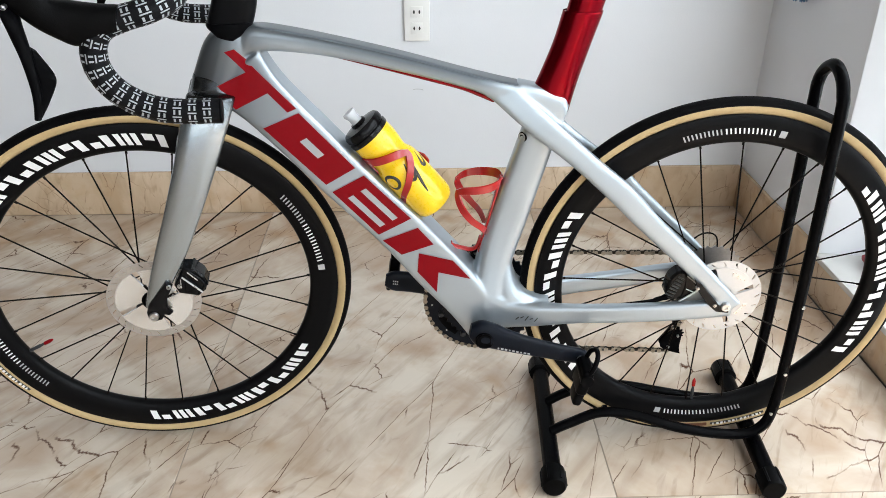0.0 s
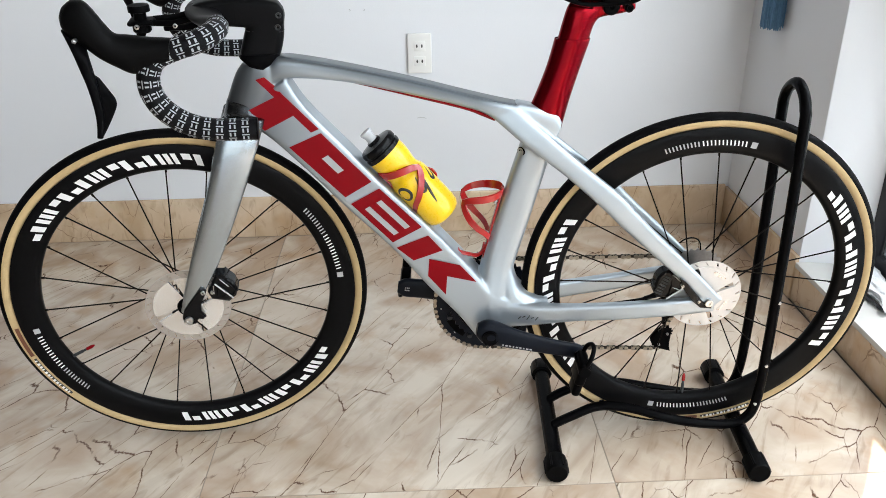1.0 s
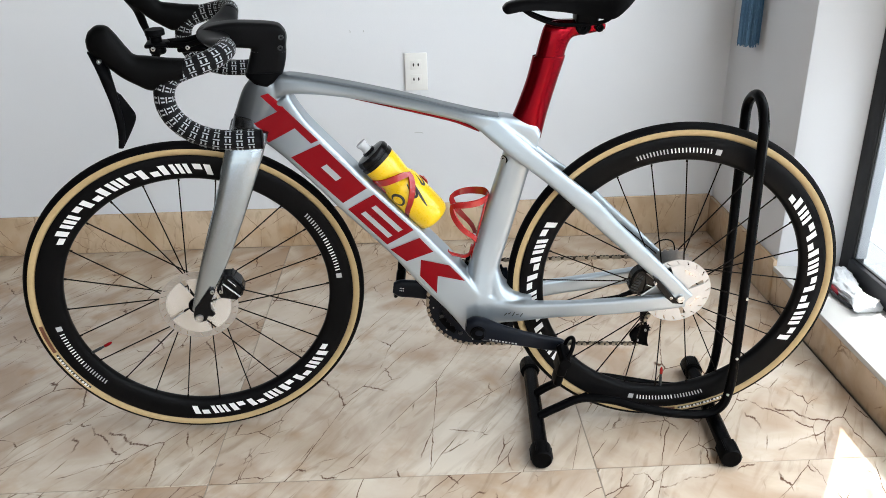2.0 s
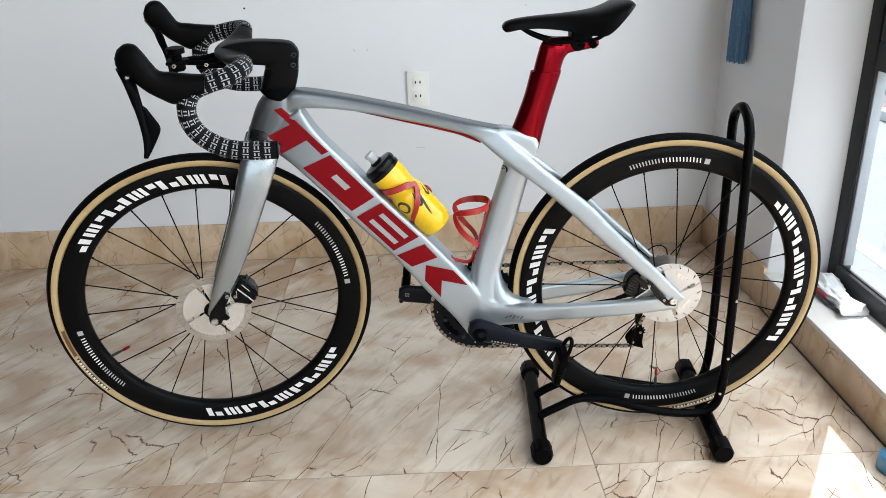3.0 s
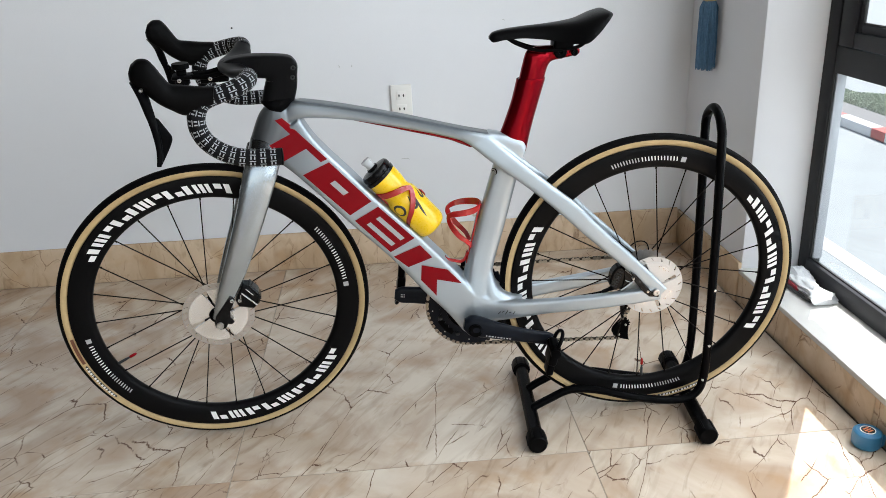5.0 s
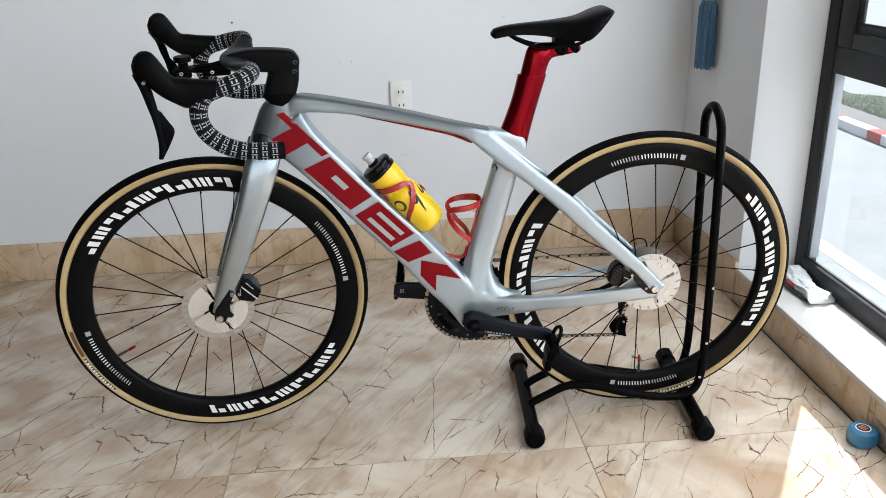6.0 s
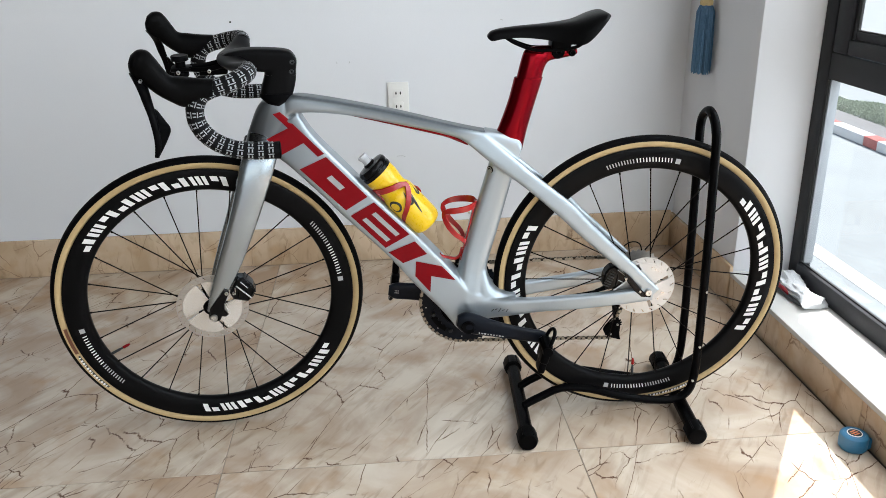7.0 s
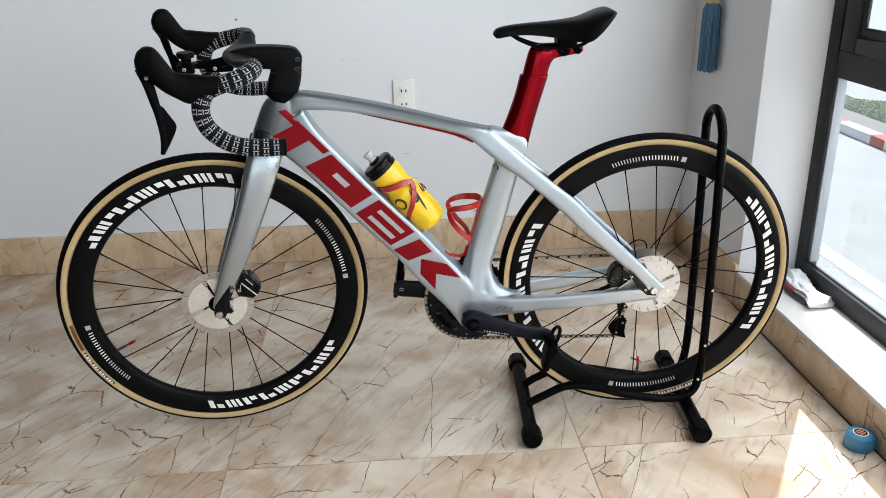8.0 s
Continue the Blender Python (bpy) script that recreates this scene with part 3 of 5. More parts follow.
for sgn in (-1, 1):
    profile_tube(bm, [(0.02, 0.332, 0.02, 0.272, 0.014, sgn * 0.025), (0.055, 0.330, 0.055, 0.278, 0.015, sgn * 0.028), (0.09, 0.328, 0.09, 0.285, 0.013, sgn * 0.037), (0.16, 0.331, 0.16, 0.296, 0.0095, sgn * 0.047),
                      (0.25, 0.338, 0.25, 0.304, 0.0095, sgn * 0.056), (0.347, 0.348, 0.347, 0.315, 0.009, sgn * 0.064), (0.418, 0.356, 0.418, 0.324, 0.007, sgn * 0.067)], power=5.0)
    profile_tube(bm, [(0.045, 0.706, 0.005, 0.688, 0.008, sgn * 0.014), (0.096, 0.664, 0.058, 0.643, 0.0105, sgn * 0.0235), (0.163, 0.607, 0.130, 0.588, 0.0105, sgn * 0.0325), (0.231, 0.553, 0.196, 0.531, 0.009, sgn * 0.044),
                      (0.275, 0.507, 0.243, 0.486, 0.0085, sgn * 0.05), (0.362, 0.422, 0.335, 0.403, 0.008, sgn * 0.06), (0.432, 0.350, 0.410, 0.331, 0.007, sgn * 0.067)], power=4.0)
frame_ob = part("frame", bm, M_FRAME, bike, "silver blue metallic painted carbon frame")
blend_union(frame_ob, 0.0019, 11)

bm = bmesh.new()
profile_tube(bm, [(-0.452, 0.73, -0.385, 0.722, 0.024), (-0.461, 0.705, -0.391, 0.695, 0.034), (-0.474, 0.676, -0.402, 0.668, 0.047)])
for sgn in (-1, 1):
    profile_tube(bm, [(-0.462, 0.71, -0.39, 0.70, 0.016, sgn * 0.03), (-0.482, 0.655, -0.410, 0.648, 0.014, sgn * 0.046), (-0.498, 0.60, -0.434, 0.59, 0.0125, sgn * 0.053), (-0.526, 0.52, -0.468, 0.513, 0.0115, sgn * 0.057),
                      (-0.552, 0.45, -0.503, 0.44, 0.0105, sgn * 0.058), (-0.573, 0.389, -0.538, 0.380, 0.0095, sgn * 0.058), (-0.586, 0.345, -0.560, 0.331, 0.008, sgn * 0.057)])
fork = part("fork", bm, M_FORK, bike, "silver bladed fork", STEER)
blend_union(fork, 0.0024, 8)


def decal(name, quads, material, target, y, label="", nu=14, nv=6, push=0.0012, parent=None, m=None):
    """Thin painted shapes, each given by four corners in the side view, laid onto a curved surface."""
    bm = bmesh.new()
    for q in quads:
        a, b, c, d = [Vector((x, y, z)) for x, z in q]
        g = [[bm.verts.new(a.lerp(b, i / nu).lerp(d.lerp(c, i / nu), j / nv)) for i in range(nu + 1)] for j in range(nv + 1)]
        for j in range(nv):
            for i in range(nu):
                bm.faces.new((g[j][i], g[j][i + 1], g[j + 1][i + 1], g[j + 1][i]))
    ob = part(name, bm, material, parent or bike, label, m)
    sw = ob.modifiers.new("lay_on", "SHRINKWRAP")
    sw.target, sw.wrap_method, sw.offset = target, "PROJECT", push
    sw.use_project_x = sw.use_project_z = False
    sw.use_project_y, sw.use_positive_direction, sw.use_negative_direction = True, y < 0, y > 0
    return ob


M_SLIT = mat("silver_paint_line", (0.42, 0.44, 0.46), 0.4, 0.5, vary=0.04)
for sd in (-1, 1):
    yy = sd * 0.12
    decal("red_panel", [((-0.395, 0.766), (-0.380, 0.770), (-0.296, 0.679), (-0.310, 0.673)), ((-0.417, 0.712), (-0.357, 0.740), (-0.332, 0.706), (-0.389, 0.677))], M_RED, frame_ob, yy, "red painted blocks")
    decal("red_panel", [((-0.350, 0.647), (-0.293, 0.672), (-0.211, 0.581), (-0.259, 0.552))], M_RED, frame_ob, yy)
    decal("red_panel", [((-0.250, 0.539), (-0.198, 0.568), (-0.124, 0.491), (-0.178, 0.461))], M_RED, frame_ob, yy)
    for q in (((-0.2255, 0.529), (-0.2165, 0.534), (-0.1665, 0.481), (-0.1755, 0.476)), ((-0.2045, 0.541), (-0.1955, 0.546), (-0.1455, 0.493), (-0.1545, 0.488)), ((-0.295, 0.626), (-0.284, 0.632), (-0.258, 0.604), (-0.269, 0.598))):
        decal("silver_slit", [q], M_SLIT, frame_ob, yy, push=0.0020)
    decal("red_panel", [((-0.172, 0.450), (-0.113, 0.474), (-0.087, 0.443), (-0.141, 0.423))], M_RED, frame_ob, yy)
    decal("red_panel", [((-0.112, 0.426), (-0.055, 0.412), (-0.024, 0.377), (-0.079, 0.389)), ((-0.112, 0.426), (-0.079, 0.389), (-0.082, 0.350), (-0.115, 0.390))], M_RED, frame_ob, yy)
# red underside of the top tube
bm = bmesh.new()
profile_tube(bm, [(-0.235, 0.758, -0.235, 0.7515, 0.008), (-0.127, 0.734, -0.127, 0.7240, 0.0125), (-0.045, 0.712, -0.047, 0.7030, 0.0145), (-0.012, 0.699, -0.018, 0.6915, 0.013), (0.012, 0.686, 0.006, 0.680, 0.006)], n=14)
part("red_underside", bm, M_RED, bike, "red painted strip under the top tube")
# dark top face of the top tube
bm = bmesh.new()
profile_tube(bm, [(-0.358, 0.7985, -0.358, 0.796, 0.012), (-0.335, 0.8000, -0.335, 0.794, 0.0180), (-0.25, 0.7846, -0.25, 0.779, 0.0172), (-0.14, 0.7596, -0.14, 0.754, 0.0155), (-0.043, 0.7336, -0.043, 0.728, 0.0160), (0.02, 0.7178, 0.018, 0.713, 0.0170), (0.066, 0.7090, 0.064, 0.704, 0.0140)], n=20, power=4.0)
part("slate_top_face", bm, M_SLATE, bike, "dark slate strip along the top tube")
# badge, small dark print on the chainstay, bolts
bm = bmesh.new()
lathe(bm, [(0, -0.002), (0.0080, -0.002), (0.0088, 0), (0.0088, 0.006)], 24)
badge = part("seat_badge", bm, M_BLACK, bike, "round black badge", pose(0.0550, -0.0098, 0.6255, 0, 0, -48))
bm = bmesh.new()
lathe(bm, [(0.0045, -0.0028), (0.007, -0.0028), (0.007, -0.001), (0.0045, -0.001)], 24, closed=True)
part("badge_ring", bm, M_GREYP, badge)
decal("small_print", [((0.055 + 0.008 * i, 0.300 + 0.004 * (i % 2)), (0.0605 + 0.008 * i, 0.306 + 0.002 * (i % 3)), (0.0615 + 0.008 * i, 0.3045 + 0.002 * (i % 3)), (0.056 + 0.008 * i, 0.2985 + 0.004 * (i % 2))) for i in range(5)], M_DARK, frame_ob, -0.12, nu=2, nv=2)


# ---- wheels ----
def sector(bm, r0, r1, a0, a1, y0, y1, n=8, slant=0.0):
    """A block between two radii and two angles in degrees."""
    rings = []
    for i in range(n + 1):
        u = i / n
        pts = []
        for r, y, sl in ((r0, y0, 0), (r1, y0, slant), (r1, y1, slant), (r0, y1, 0)):
            a = radians(a0 + (a1 - a0) * u + sl)
            pts.append((r * math.cos(a), y, r * math.sin(a)))
        rings.append(pts)
    loft(bm, rings)


RIM = [(0.3145, 0.0125), (0.312, 0.0138), (0.300, 0.0143), (0.286, 0.0140), (0.274, 0.0120), (0.2675, 0.0085), (0.2650, 0.004)]


def rim_y(r):
    return float(np.interp(r, [p[0] for p in reversed(RIM)], [p[1] for p in reversed(RIM)]))


def rim_patch(bm, r0, r1, a0, a1, slant, side, n=3, up=0.0005):
    """A thin print on the rim's flank."""
    g = []
    for i in range(n + 1):
        row = []
        for k in range(4):
            r = r0 + (r1 - r0) * k / 3
            a = radians(a0 + (a1 - a0) * i / n + slant * (r - 0.275) / 0.03)
            row.append(bm.verts.new((r * math.cos(a), side * (rim_y(r) + up), r * math.sin(a))))
        g.append(row)
    for i in range(n):
        for k in range(3):
            bm.faces.new((g[i][k], g[i + 1][k], g[i + 1][k + 1], g[i][k + 1]))


def big_print(bm, a, side, i):
    """A group of plain slanted white bars."""
    if i % 3 == 1:
        for k in range(3):
            rim_patch(bm, 0.2790, 0.2995, a + 2.45 * k, a + 2.45 * k + 1.65, 2.6, side, 2)
    else:
        rim_patch(bm, 0.2790, 0.2995, a, a + 2.4, 2.6, side, 2)
        r = 0.2790 if i % 3 else 0.2885
        rim_patch(bm, r, r + 0.0110, a + 3.4, a + 6.4, 2.6, side, 2)


def small_print(bm, bm2, mid, side):
    """A fine line of small upright bars, the second half fainter."""
    for b, start, pitch, n in ((bm, mid - 13.2, 1.38, 12), (bm2, mid + 3.6, 1.28, 10)):
        for i in range(n):
            rim_patch(b, 0.2832, 0.2930, start + i * pitch, start + i * pitch + 0.50, 0.9, side, 1)
    rim_patch(bm2, 0.2825, 0.2940, mid - 16.6, mid - 14.4, 0, side, 1)


SPOKES = 24
M_FIN = mat("satin_rotor_fin", (0.84, 0.83, 0.82), 0.24, 0.8, vary=0.06, scale=60)
# lathe-turned: the brushing runs round the axle
for nd in list(M_FIN.node_tree.nodes):
    if nd.type == "BSDF_PRINCIPLED":
        tg = M_FIN.node_tree.nodes.new("ShaderNodeTangent")
        tg.direction_type, tg.axis = "RADIAL", "Y"
        nd.inputs["Anisotropic"].default_value = 0.7
        M_FIN.node_tree.links.new(tg.outputs[0], nd.inputs["Tangent"])
M_CALIPER = mat("dark_grey_caliper", (0.032, 0.035, 0.038), 0.4, 0.5, vary=0.1)
M_ROTOR = mat("worn_rotor_steel", (0.50, 0.46, 0.42), 0.35, 0.7, vary=0.12, scale=200)


def wheel(name, hub, m, label, rear, text, small, valve, tyre_text):
    hw = 0.060 if rear else 0.044
    bm = bmesh.new()
    lathe(bm, [(0, -hw), (0.011, -hw), (0.014, -hw + 0.012), (0.025, -0.030), (0.025, -0.026), (0.017, -0.021), (0.013, 0), (0.017, 0.021), (0.025, 0.026), (0.025, 0.030), (0.014, hw - 0.012), (0.011, hw), (0, hw)], 32)
    w = part(name, bm, M_BLACK, bike, label, m @ Matrix.Translation(hub))
    bm = bmesh.new()
    R, r = 0.3255, 0.0140
    n = 32
    prof = [(R + r * math.cos(2 * math.pi * i / n), r * math.sin(2 * math.pi * i / n)) for i in range(n)]
    lathe(bm, prof, 128, closed=True, mats=[0 if math.cos(2 * math.pi * (i + 0.5) / n) > 0.28 else 1 for i in range(n)])
    part("tyre", bm, [M_TREAD, M_TAN], w, "black tyre with tan sidewalls")
    bm = bmesh.new()
    lathe(bm, RIM + [(a, -b) for a, b in reversed(RIM)], 128, closed=True)
    part("rim", bm, M_CARBON, w, "deep satin black carbon rim")
    for sd in (-1, 1):
        for a in text:
            for i in range(9):
                b1 = bmesh.new()
                big_print(b1, a + i * 8.1, sd, i)
                part("white_block", b1, M_WHITE, w)
        for a in small:
            b2, b3 = bmesh.new(), bmesh.new()
            small_print(b2, b3, a, sd)
            tagged(part("fine_print", b2, M_WHITE, w), kind="stuff")
            tagged(part("grey_fine_print", b3, M_GREYP, w), kind="stuff")
    # print on the tyre's flank
    bm = bmesh.new()
    for i in range(13):
        rr = R - 0.0035
        a0 = tyre_text + i * 1.35
        y = -(math.sqrt(r * r - 0.0035 ** 2) + 0.0004)
        sector(bm, rr - 0.0026, rr + 0.0026, a0, a0 + (0.85 if i % 3 else 0.45), y, y + 0.001, 1)
    part("tyre_print", bm, M_WHITE, w)
    bm = bmesh.new()
    sector(bm, R - 0.0068, R + 0.0010, tyre_text - 0.8, tyre_text + 17.6, y + 0.0002, y + 0.0012, 12)
    part("print_band", bm, M_DARK, w)
    bm = bmesh.new()
    sector(bm, R - 0.008, R + 0.0008, tyre_text - 14, tyre_text - 2, -0.0139, -0.0125, 6)
    part("tyre_label", bm, M_LABEL, w, "dark orange tyre label")
    # spokes: two crossing sets on each flange, all shapes shared
    for side in (-1, 1):
        for way in (-1, 1):
            bm = bmesh.new()
            th = radians(52 * way)
            fl = Vector((0.0235 * math.sin(th), side * 0.028, 0.0235 * math.cos(th)))
            rod(bm, fl, (0, side * 0.002, 0.2655), 0.00135, 6)
            rod(bm, (0, side * 0.002, 0.2655 - 0.006), (0, side * 0.0015, 0.2665), 0.002, 6)
            base = None
            for k in range(SPOKES // 4):
                ang = 60 * k + {(0, -1, -1): 0, (0, -1, 1): 30, (0, 1, 1): 15, (0, 1, -1): 45, (1, -1, -1): 45, (1, -1, 1): 0, (1, 1, -1): 30, (1, 1, 1): 15}[(int(rear), side, way)]
                mm = Matrix.Rotation(radians(ang + (1.5 if rear else 0)), 4, "Y")
                if base is None:
                    base = part("spoke", bm, M_SPOKE, w, m=mm)
                else:
                    o = new("spoke", base.data)
                    o.parent, o.matrix_basis = w, mm
    # valve
    va = radians(valve)
    d = Vector((math.cos(va), 0, math.sin(va)))
    bm = bmesh.new()
    sweep(bm, [d * 0.268, d * 0.243, d * 0.242, d * 0.226], [0.0032, 0.0032, 0.0024, 0.0024], 10)
    part("valve", bm, M_CALIPER, w)
    bm = bmesh.new()
    sweep(bm, [d * 0.234, d * 0.223, d * 0.219, d * 0.217], [0.0034, 0.0034, 0.0022, 0.0012], 10)
    part("valve_cap", bm, M_RED if not rear else M_REDP, w, "red valve cap")
    # disc rotor: slotted steel ring, bright fins, black carrier
    ry = -0.047 if rear else -0.038
    k = 0.07 / 0.08 if rear else 0.078 / 0.08
    bm = bmesh.new()
    for r0, r1 in ((0.0775 * k, 0.080 * k), (0.0655 * k, 0.0685 * k)):
        lathe(bm, [(r0, ry - 0.0009), (r1, ry - 0.0009), (r1, ry + 0.0009), (r0, ry + 0.0009)], 96, closed=True)
    slots = 20 if rear else 30
    for i in range(slots):
        sector(bm, 0.068 * k, 0.078 * k, i * 360 / slots, i * 360 / slots + (0.82 if i % 2 else 0.87) * 360 / slots, ry - 0.0009, ry + 0.0009, 3, 5)
    # rear ring is paler than the front: strong daylight is in its colour
    part("disc_rotor", bm, M_ALUM if rear else M_ROTOR, w, "slotted steel brake rotor")
    bm = bmesh.new()
    for i in range(4):
        a = i * 90 + 16
        sector(bm, 0.0205, 0.0655 * k, a, a + 80, ry - 0.0022, ry + 0.0022, 12, 10)
    part("cooling_plate", bm, M_ALUM if rear else M_FIN, w, "bright aluminium rotor fins")
    bm = bmesh.new()
    lathe(bm, [(0, ry - 0.006), (0.013, ry - 0.006), (0.015, ry - 0.003), (0.020, ry - 0.0026), (0.020, ry + 0.002), (0, ry + 0.002)], 32)
    for i in range(4):
        sector(bm, 0.018, 0.034 * k, i * 90 + 9, i * 90 + 13, ry - 0.003, ry + 0.003, 2, 8)
    part("rotor_carrier", bm, M_ALUM if rear else M_BLACK, w)
    for i in range(4 if rear else 0):
        bm = bmesh.new()
        sector(bm, 0.050 * k, 0.058 * k, i * 90 + 40, i * 90 + 72, ry - 0.0030, ry + 0.0020, 6, 3)
        part("fin_ridge", bm, M_STEEL, w)
    return w


M_LABEL = mat("orange_label", (0.13, 0.045, 0.02), 0.55, vary=0.3, scale=150)
fw = wheel("front_wheel", FRONT, STEER, "front wheel with deep black rim and tan tyre", False, (75.5, 257.0), (20, 203), 205, 199)
rw = wheel("rear_wheel", REAR_HUB, Matrix(), "rear wheel with deep black rim and tan tyre", True, (-31.0, 149.0), (93, 273), 271, 279)


def toothed(bm, c, r, teeth, y0, y1, inner=0.0, depth=0.0042):
    """A sprocket: a disc with teeth, pierced when inner is given."""
    n = teeth * 4
    rr = [r - depth, r, r, r - depth]
    outer = [(rr[i % 4], 2 * math.pi * (i + (0.25 if i % 4 in (1,) else -0.25 if i % 4 == 2 else 0)) / n) for i in range(n)]
    P = lambda rad, a, y: Vector(c) + Vector((rad * math.cos(a), y, rad * math.sin(a)))
    fo = [bm.verts.new(P(a, b, y0)) for a, b in outer]
    bo = [bm.verts.new(P(a, b, y1)) for a, b in outer]
    fi = [bm.verts.new(P(inner, b, y0)) for a, b in outer]
    bi = [bm.verts.new(P(inner, b, y1)) for a, b in outer]
    for i in range(n):
        j = (i + 1) % n
        bm.faces.new((fo[i], fo[j], bo[j], bo[i]))
        bm.faces.new((fo[i], fi[i], fi[j], fo[j]))
        bm.faces.new((bo[i], bo[j], bi[j], bi[i]))
        bm.faces.new((fi[i], bi[i], bi[j], fi[j]))


for i, teeth in enumerate((30, 27, 25, 23, 21, 19, 17, 15, 14, 13, 12)):
    bm = bmesh.new()
    toothed(bm, (0, 0, 0), teeth * 0.00202 + 0.0025, teeth, 0.018 + i * 0.0038, 0.0198 + i * 0.0038, 0.014 if i else 0.012)
    part("sprocket", bm, M_SPROCKET, rw, smooth=False)

# axle ends
for p, y, m in ((FRONT + Vector((0.003, 0, -0.009)), -0.0765, STEER), (REAR, -0.0790, Matrix())):
    bm = bmesh.new()
    lathe(bm, [(0, 0.001), (0.0026, 0.001), (0.003, -0.001), (0.0068, -0.001), (0.0080, 0.001), (0.0080, 0.014), (0, 0.014)], 20, Vector((p.x, y, p.z)))
    part("thru_axle", bm, M_STEEL, bike, "silver thru axle head", m)


# ---- brakes ----

def bolt(x, y, z, r, parent, m=None):
    bm = bmesh.new()
    lathe(bm, [(r * 0.4, -0.001), (r * 0.45, -0.003), (r * 0.9, -0.003), (r, -0.0015), (r, 0.004)], 16, (x, y, z))
    return part("bolt", bm, M_STEEL, parent, m=m)


# front caliper: a rounded body behind the blade, a ribbed back and a grey face
bm = bmesh.new()
poly_block(bm, [(-0.513, 0.417), (-0.495, 0.415), (-0.482, 0.400), (-0.477, 0.385), (-0.482, 0.370), (-0.496, 0.358), (-0.526, 0.367), (-0.532, 0.384)], -0.061, -0.026, 0.004)
fc = part("front_caliper", bm, M_GLOSS, bike, "black flat mount disc brake caliper", STEER)
bm = bmesh.new()
poly_block(bm, [(-0.511, 0.404), (-0.494, 0.381), (-0.515, 0.370)], -0.0635, -0.058, 0.002, 2)
part("caliper_face", bm, M_GLOSS, fc, "glossy black caliper face")
# thin steel rods imitate the silver reflections on the glossy caliper
for a, b, r in (((-0.516, 0.402), (-0.487, 0.369), 0.0016), ((-0.506, 0.411), (-0.492, 0.394), 0.0010), ((-0.519, 0.398), (-0.520, 0.381), 0.0009)):
    bm = bmesh.new()
    rod(bm, (a[0], -0.0640, a[1]), (b[0], -0.0640, b[1]), r, 8)
    part("bright_edge", bm, M_STEEL, fc, "thin bright steel line")
for i in range(7):
    bm = bmesh.new()
    u = i / 6
    rod(bm, (-0.497 + 0.019 * u, -0.0615, 0.4145 - 0.032 * u), (-0.497 + 0.019 * u, -0.028, 0.4145 - 0.032 * u), 0.0020, 6)
    part("rib", bm, M_GLOSS, fc)
bm = bmesh.new()
sweep(bm, catmull([(-0.505, -0.062, 0.411), (-0.492, -0.0635, 0.400), (-0.482, -0.0635, 0.383), (-0.494, -0.062, 0.365)], 5), 0.0016, 6)
part("fluid_pipe", bm, M_GLOSS, fc, "dark fluid pipe")
bm = bmesh.new()
poly_block(bm, [(-0.541, 0.400), (-0.532, 0.392), (-0.545, 0.367), (-0.547, 0.349), (-0.540, 0.338), (-0.546, 0.333), (-0.554, 0.335), (-0.560, 0.325), (-0.572, 0.323), (-0.581, 0.330), (-0.582, 0.342), (-0.577, 0.356)], -0.073, -0.064, 0.002)
ad = part("caliper_adapter", bm, M_GLOSS, bike, "black caliper adapter", STEER)
bm = bmesh.new()
poly_block(bm, [(-0.556, 0.362), (-0.545, 0.360), (-0.540, 0.343), (-0.551, 0.338)], -0.066, -0.058, 0.0015)
part("bracket", bm, M_STEEL, ad, "silver bracket")
bolt(-0.538, -0.0725, 0.391, 0.004, ad)
bolt(-0.523, -0.062, 0.384, 0.0035, fc)

bm = bmesh.new()
poly_block(bm, [(0.305, 0.362), (0.310, 0.389), (0.322, 0.403), (0.334, 0.403), (0.340, 0.384), (0.334, 0.352), (0.314, 0.348)], -0.058, -0.030, 0.004, 3)
rc = part("rear_caliper", bm, M_GLOSS, bike, "black flat mount disc brake caliper")
for i in range(7):
    bm = bmesh.new()
    rod(bm, (0.306 + 0.0028 * i, -0.0585, 0.362 + 0.0055 * i), (0.320 + 0.0022 * i, -0.0585, 0.356 + 0.0055 * i), 0.0017, 6)
    part("rib", bm, M_CALIPER, rc)
bm = bmesh.new()
poly_block(bm, [(0.335, 0.402), (0.357, 0.383), (0.358, 0.364), (0.331, 0.345), (0.335, 0.376)], -0.060, -0.034, 0.003)
part("caliper_face", bm, M_GLOSS, rc, "glossy black caliper face")
for a, b in (((0.337, 0.398), (0.353, 0.384)), ((0.339, 0.372), (0.352, 0.366))):
    bm = bmesh.new()
    rod(bm, (a[0], -0.0610, a[1]), (b[0], -0.0610, b[1]), 0.0011, 8)
    part("bright_edge", bm, M_STEEL, rc, "thin bright steel line")
bm = bmesh.new()
rod(bm, (0.329, -0.063, 0.349), (0.357, -0.063, 0.370), 0.0018, 8)
part("pad_pin", bm, M_STEEL, rc)
bm = bmesh.new()
sweep(bm, catmull([(0.320, -0.048, 0.352), (0.305, -0.048, 0.346), (0.290, -0.048, 0.341), (0.268, -0.048, 0.337), (0.235, -0.049, 0.333)], 4), [0.0055] * 4 + [0.0045] * 4 + [0.003] * 9, 10)
part("brake_hose", bm, M_RUBBER, rc)
bm = bmesh.new()
poly_block(bm, [(0.345, 0.400), (0.358, 0.390), (0.384, 0.360), (0.396, 0.346), (0.412, 0.344), (0.412, 0.333), (0.391, 0.335), (0.374, 0.350), (0.356, 0.374)], -0.0765, -0.068, 0.002)
ra = part("caliper_adapter", bm, M_GLOSS, bike, "black caliper adapter")
bolt(0.386, -0.0755, 0.349, 0.003, ra)
bolt(0.352, -0.0755, 0.383, 0.003, ra)

